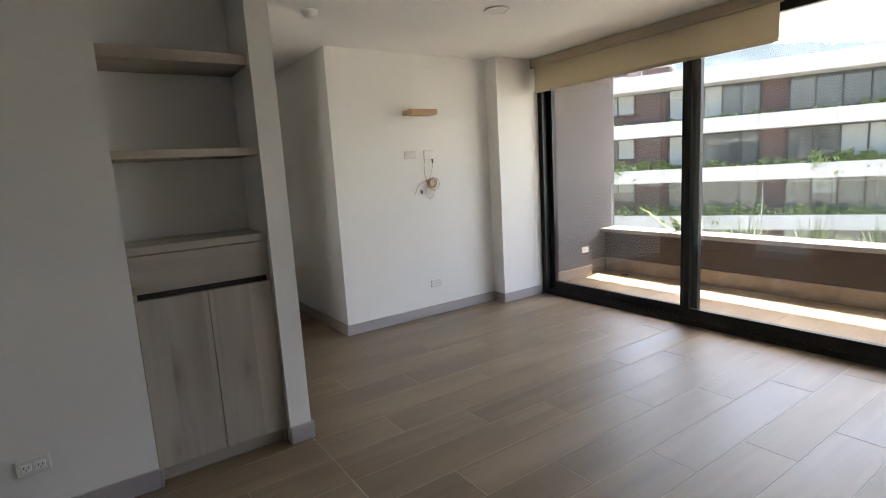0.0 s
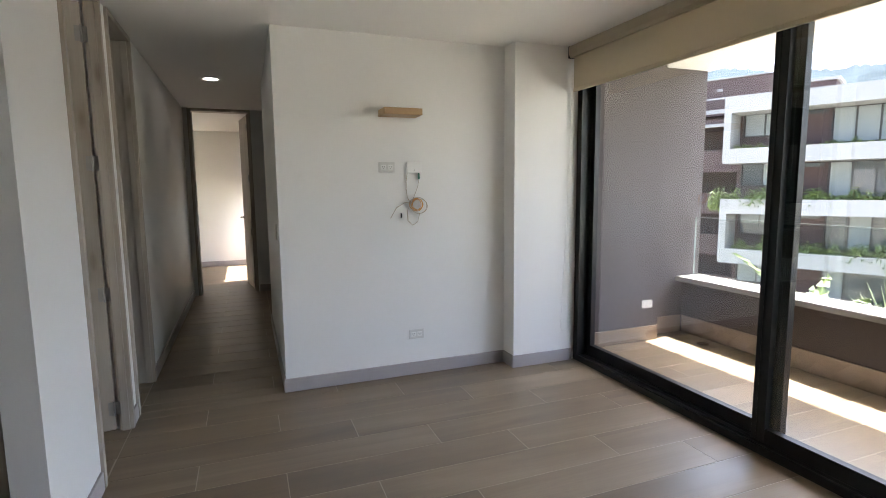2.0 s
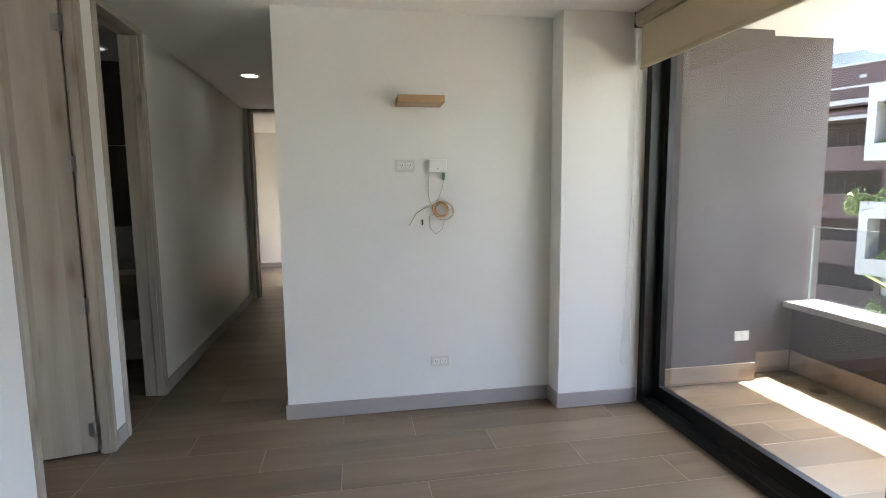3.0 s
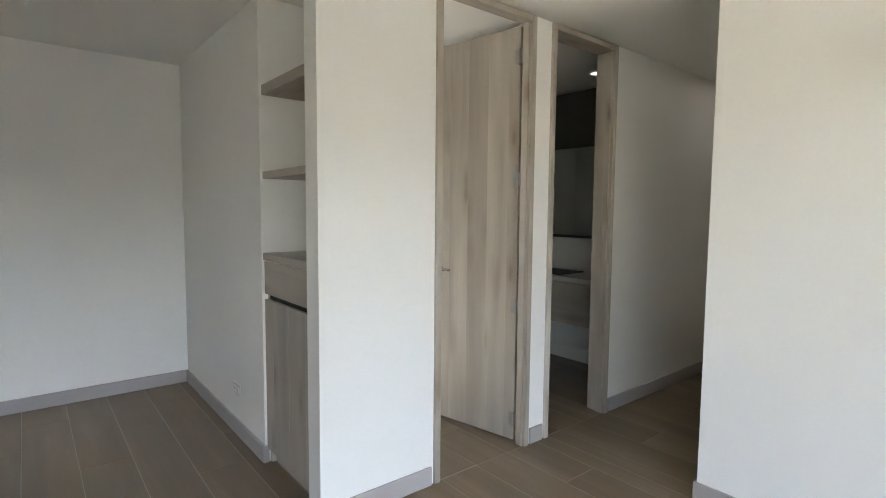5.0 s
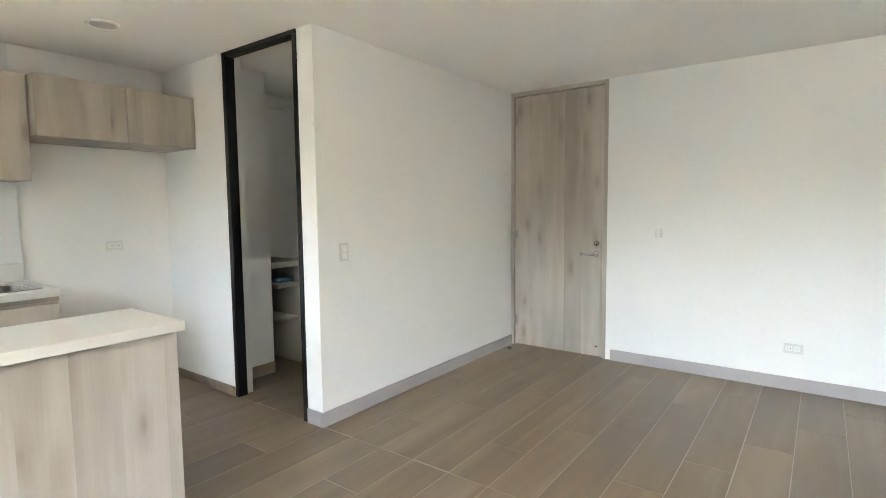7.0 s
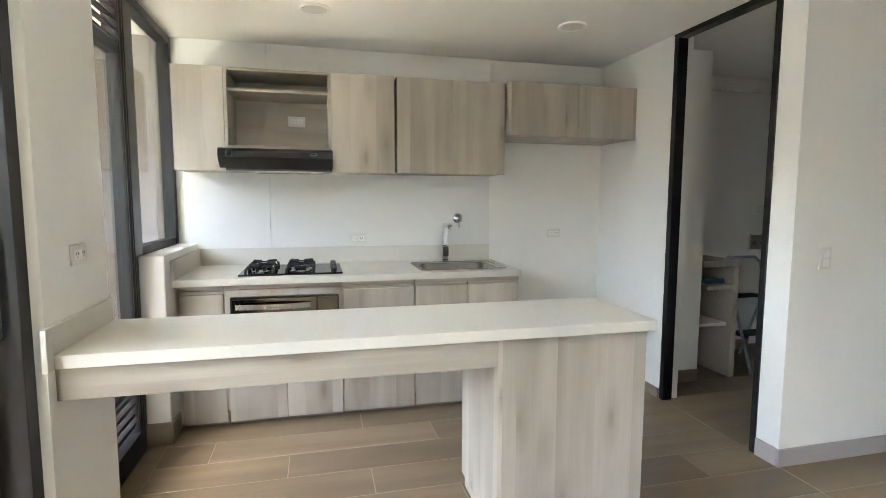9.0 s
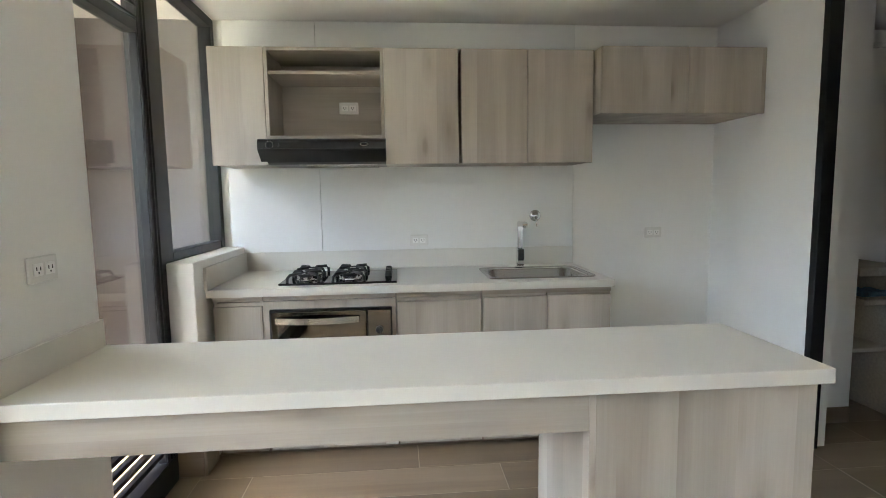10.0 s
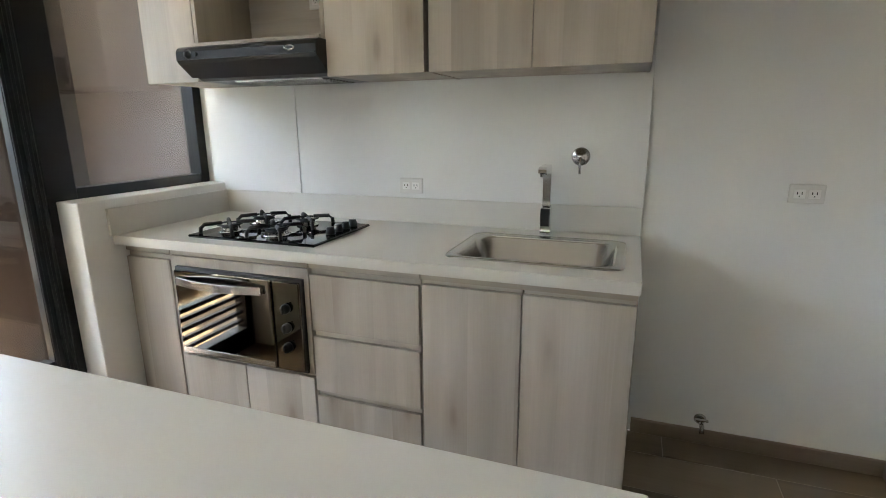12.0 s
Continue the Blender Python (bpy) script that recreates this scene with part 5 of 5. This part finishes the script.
shrubs = []
for sd in range(4):
    shrub = thing("planter_shrub", (0, 0, 0), "leafy green shrub spilling over a white planter band", "shrub", "facade shrubs")
    part("leaves", bush(sd + 20, 620 + 60 * sd), M_LEAF, shrub)
    shrubs.append(shrub)
rs_ = random.Random(5)
placed = []
for k in (-2, -1, 0, 1):
    for s in (1.0, 2.6, 4.6, 7.4, 9.6, 12.3, 14.6, 17.6, 20.4, 24.0):
        if rs_.random() < (0.85 if k < 1 else 0.6):
            placed.append((k, s + rs_.uniform(-0.5, 0.5), rs_.uniform(0.95, 1.5) * (0.55 if k == 1 else 1.0)))
for i, (k, s, sc) in enumerate(placed):
    p = FM @ Vector((s, 0.12, k * ST + 0.66))
    m = pose(p.x, p.y, p.z, 0, 0, math.degrees(math.atan2(FD.y, FD.x)) + rs_.choice((0, 180)))
    if i < 4:
        shrubs[i].matrix_basis = m
        shrubs[i].scale = (sc,) * 3
    else:
        c = copy_thing(shrubs[i % 4], m)
        c.scale = (sc,) * 3
hedge = bmesh.new()
rh = random.Random(9)
for k in (-2, -1, 0, 1):
    for _ in range(1300):
        s = rh.uniform(0.2, 26.0)
        p = FM @ Vector((s, rh.uniform(-0.05, 0.5), k * ST + 0.70 + rh.uniform(-0.08, 0.22 if k < 1 else 0.14)))
        e = Matrix.Rotation(rh.uniform(0, 6.28), 3, "Z") @ Matrix.Rotation(rh.uniform(-1.2, 1.2), 3, "X")
        w = rh.uniform(0.05, 0.13)
        hedge.faces.new([hedge.verts.new(p + e @ Vector(c)) for c in ((-w, -w * 0.5, 0), (w, -w * 0.5, 0), (w * 0.6, w, 0), (-w * 0.6, w, 0))])
tagged(link("planter_greenery", hedge, M_LEAF), "low trailing greenery along the facade planters", "greenery", kind="stuff")

structure("planter_ledge", [(PX + 0.16, PX + 0.75, -5.6, 1.62, -0.25, 0.12)], M_SOIL, "planter bed outside the balcony parapet", "planter")
for y, sd in ((0.1, 1), (-0.5, 2), (-1.1, 3), (-1.9, 4), (-2.7, 6)):
    g = thing("agave_plant", (PX + 0.5, y, 0.12), "pale spiky plant growing outside the balcony glass", "plant", "balcony plants")
    b = spiky(sd, 150, 0.62)
    b.transform(Matrix.Translation((PX + 0.5, y, 0.12)))
    part("blades", b, M_LEAF2, g)
g = thing("fan_palm", (PX + 0.5, 0.72, 0.12), "small bright green palm outside the balcony glass", "plant")
b = fern(77, 11, 0.55, droop=0.6, width=0.05, upright=0.75)
b.transform(Matrix.Translation((PX + 0.5, 0.72, 0.12)))
part("fronds", b, M_LEAF, g)

# ---- floors of plank tiles ----
PW, PL, PY = 0.2395, 1.24, -0.075
FULL = {}


def plank_mesh(w, d):
    key = (round(w, 3), round(d, 3))
    if key not in FULL:
        c, t = 0.0012, 0.008
        x, y = w / 2, d / 2
        v = [(-x, -y, -t), (x, -y, -t), (x, y, -t), (-x, y, -t), (-x, -y, -c * 0.5), (x, -y, -c * 0.5), (x, y, -c * 0.5), (-x, y, -c * 0.5), (-x + c, -y + c, 0), (x - c, -y + c, 0), (x - c, y - c, 0), (-x + c, y - c, 0)]
        f = [(0, 1, 5, 4), (1, 2, 6, 5), (2, 3, 7, 6), (3, 0, 4, 7), (4, 5, 9, 8), (5, 6, 10, 9), (6, 7, 11, 10), (7, 4, 8, 11), (8, 9, 10, 11)]
        me = bpy.data.meshes.new("floor_plank")
        me.from_pydata(v, [], f)
        me.materials.append(M_TILE)
        FULL[key] = me
    return FULL[key]


def lay(floor, x0, x1, y0, y1, joint, z=0.0, gap=0.0038):
    """Planks along x in a third bond, cut to the rectangle. joint: where row 0 has an end joint."""
    k0, k1 = math.floor((y0 - PY) / PW), math.ceil((y1 - PY) / PW)
    for k in range(k0, k1):
        a, b = max(y0, PY + k * PW), min(y1, PY + (k + 1) * PW)
        if b - a < 0.012:
            continue
        xs = joint - k * PL / 3
        j = math.floor((x0 - xs) / PL)
        while xs + j * PL < x1:
            p, q = max(x0, xs + j * PL), min(x1, xs + (j + 1) * PL)
            j += 1
            if q - p < 0.012:
                continue
            ob = new("floor_plank", plank_mesh(q - p - gap, b - a - gap))
            ob.parent = floor
            ob.location = Vector(((p + q) / 2, (a + b) / 2, z)) - ORIGIN[floor]


def floor_area(name, rects, joint, label, z=0.0):
    slab = solid(name, bm_boxes([(a, b, c, d, z - 0.06, z - 0.0012) for a, b, c, d in rects]), M_GROUT, label, "floor", "structure")
    for a, b, c, d in rects:
        lay(slab, a, b, c, d, joint(a), z)
    return slab


west, east = (lambda a: -1.245), (lambda a: 0.0)
floor_area("floor_dining", [(XW - 0.13, 0.0, -3.672, 0.05), (-0.735, 0.0, 0.05, 0.34)], west, "wood-look porcelain plank floor of the dining area")
floor_area("floor_living", [(0.0, 3.15, -5.505, 1.48)], east, "wood-look porcelain plank floor of living room and kitchen")
floor_area("floor_corridor", [(0.0, 0.905, 1.48, 5.43), (0.905, 1.90, 3.50, 5.36)], east, "wood-look porcelain plank floor of the corridor")
floor_area("floor_bedroom", [(-2.2, 1.0, 5.43, 8.2)], east, "wood-look porcelain plank floor of the bedroom")
floor_area("floor_bathroom", [(-2.06, 0.0, 1.36, 2.95)], west, "wood-look porcelain plank floor of the bathroom")
floor_area("floor_store", [(-2.06, 0.0, 0.42, 1.36)], west, "wood-look porcelain plank floor behind the open door")
floor_area("floor_laundry", [(-1.86, 0.0, -5.505, -3.672)], west, "wood-look porcelain plank floor of the laundry")
floor_area("floor_balcony", [(3.30, PX, -5.50, 1.50)], east, "wood-look porcelain plank floor of the balcony", -0.004)
bsk = solid("baseboard_balcony", bm_boxes([(PX - 0.012, PX, -5.5, 1.6, 0, 0.16), (3.31, 4.19, 1.488, 1.50, 0, 0.13), (4.19, 4.588, 1.608, 1.62, 0, 0.16)], 0.002), M_BASE2, "brown wood-look tile skirting round the balcony", "skirting", "structure")
structure("balcony_corner_floor", [(4.20, PX, 1.50, 1.62, -0.2, -0.004)], M_TILE, "brown floor strip in the balcony corner", "floor")
structure("threshold_strip", [(3.15, 3.30, -5.505, 1.62, -0.2, -0.001)], M_TILE, "brown sill under the window tracks", "floor")
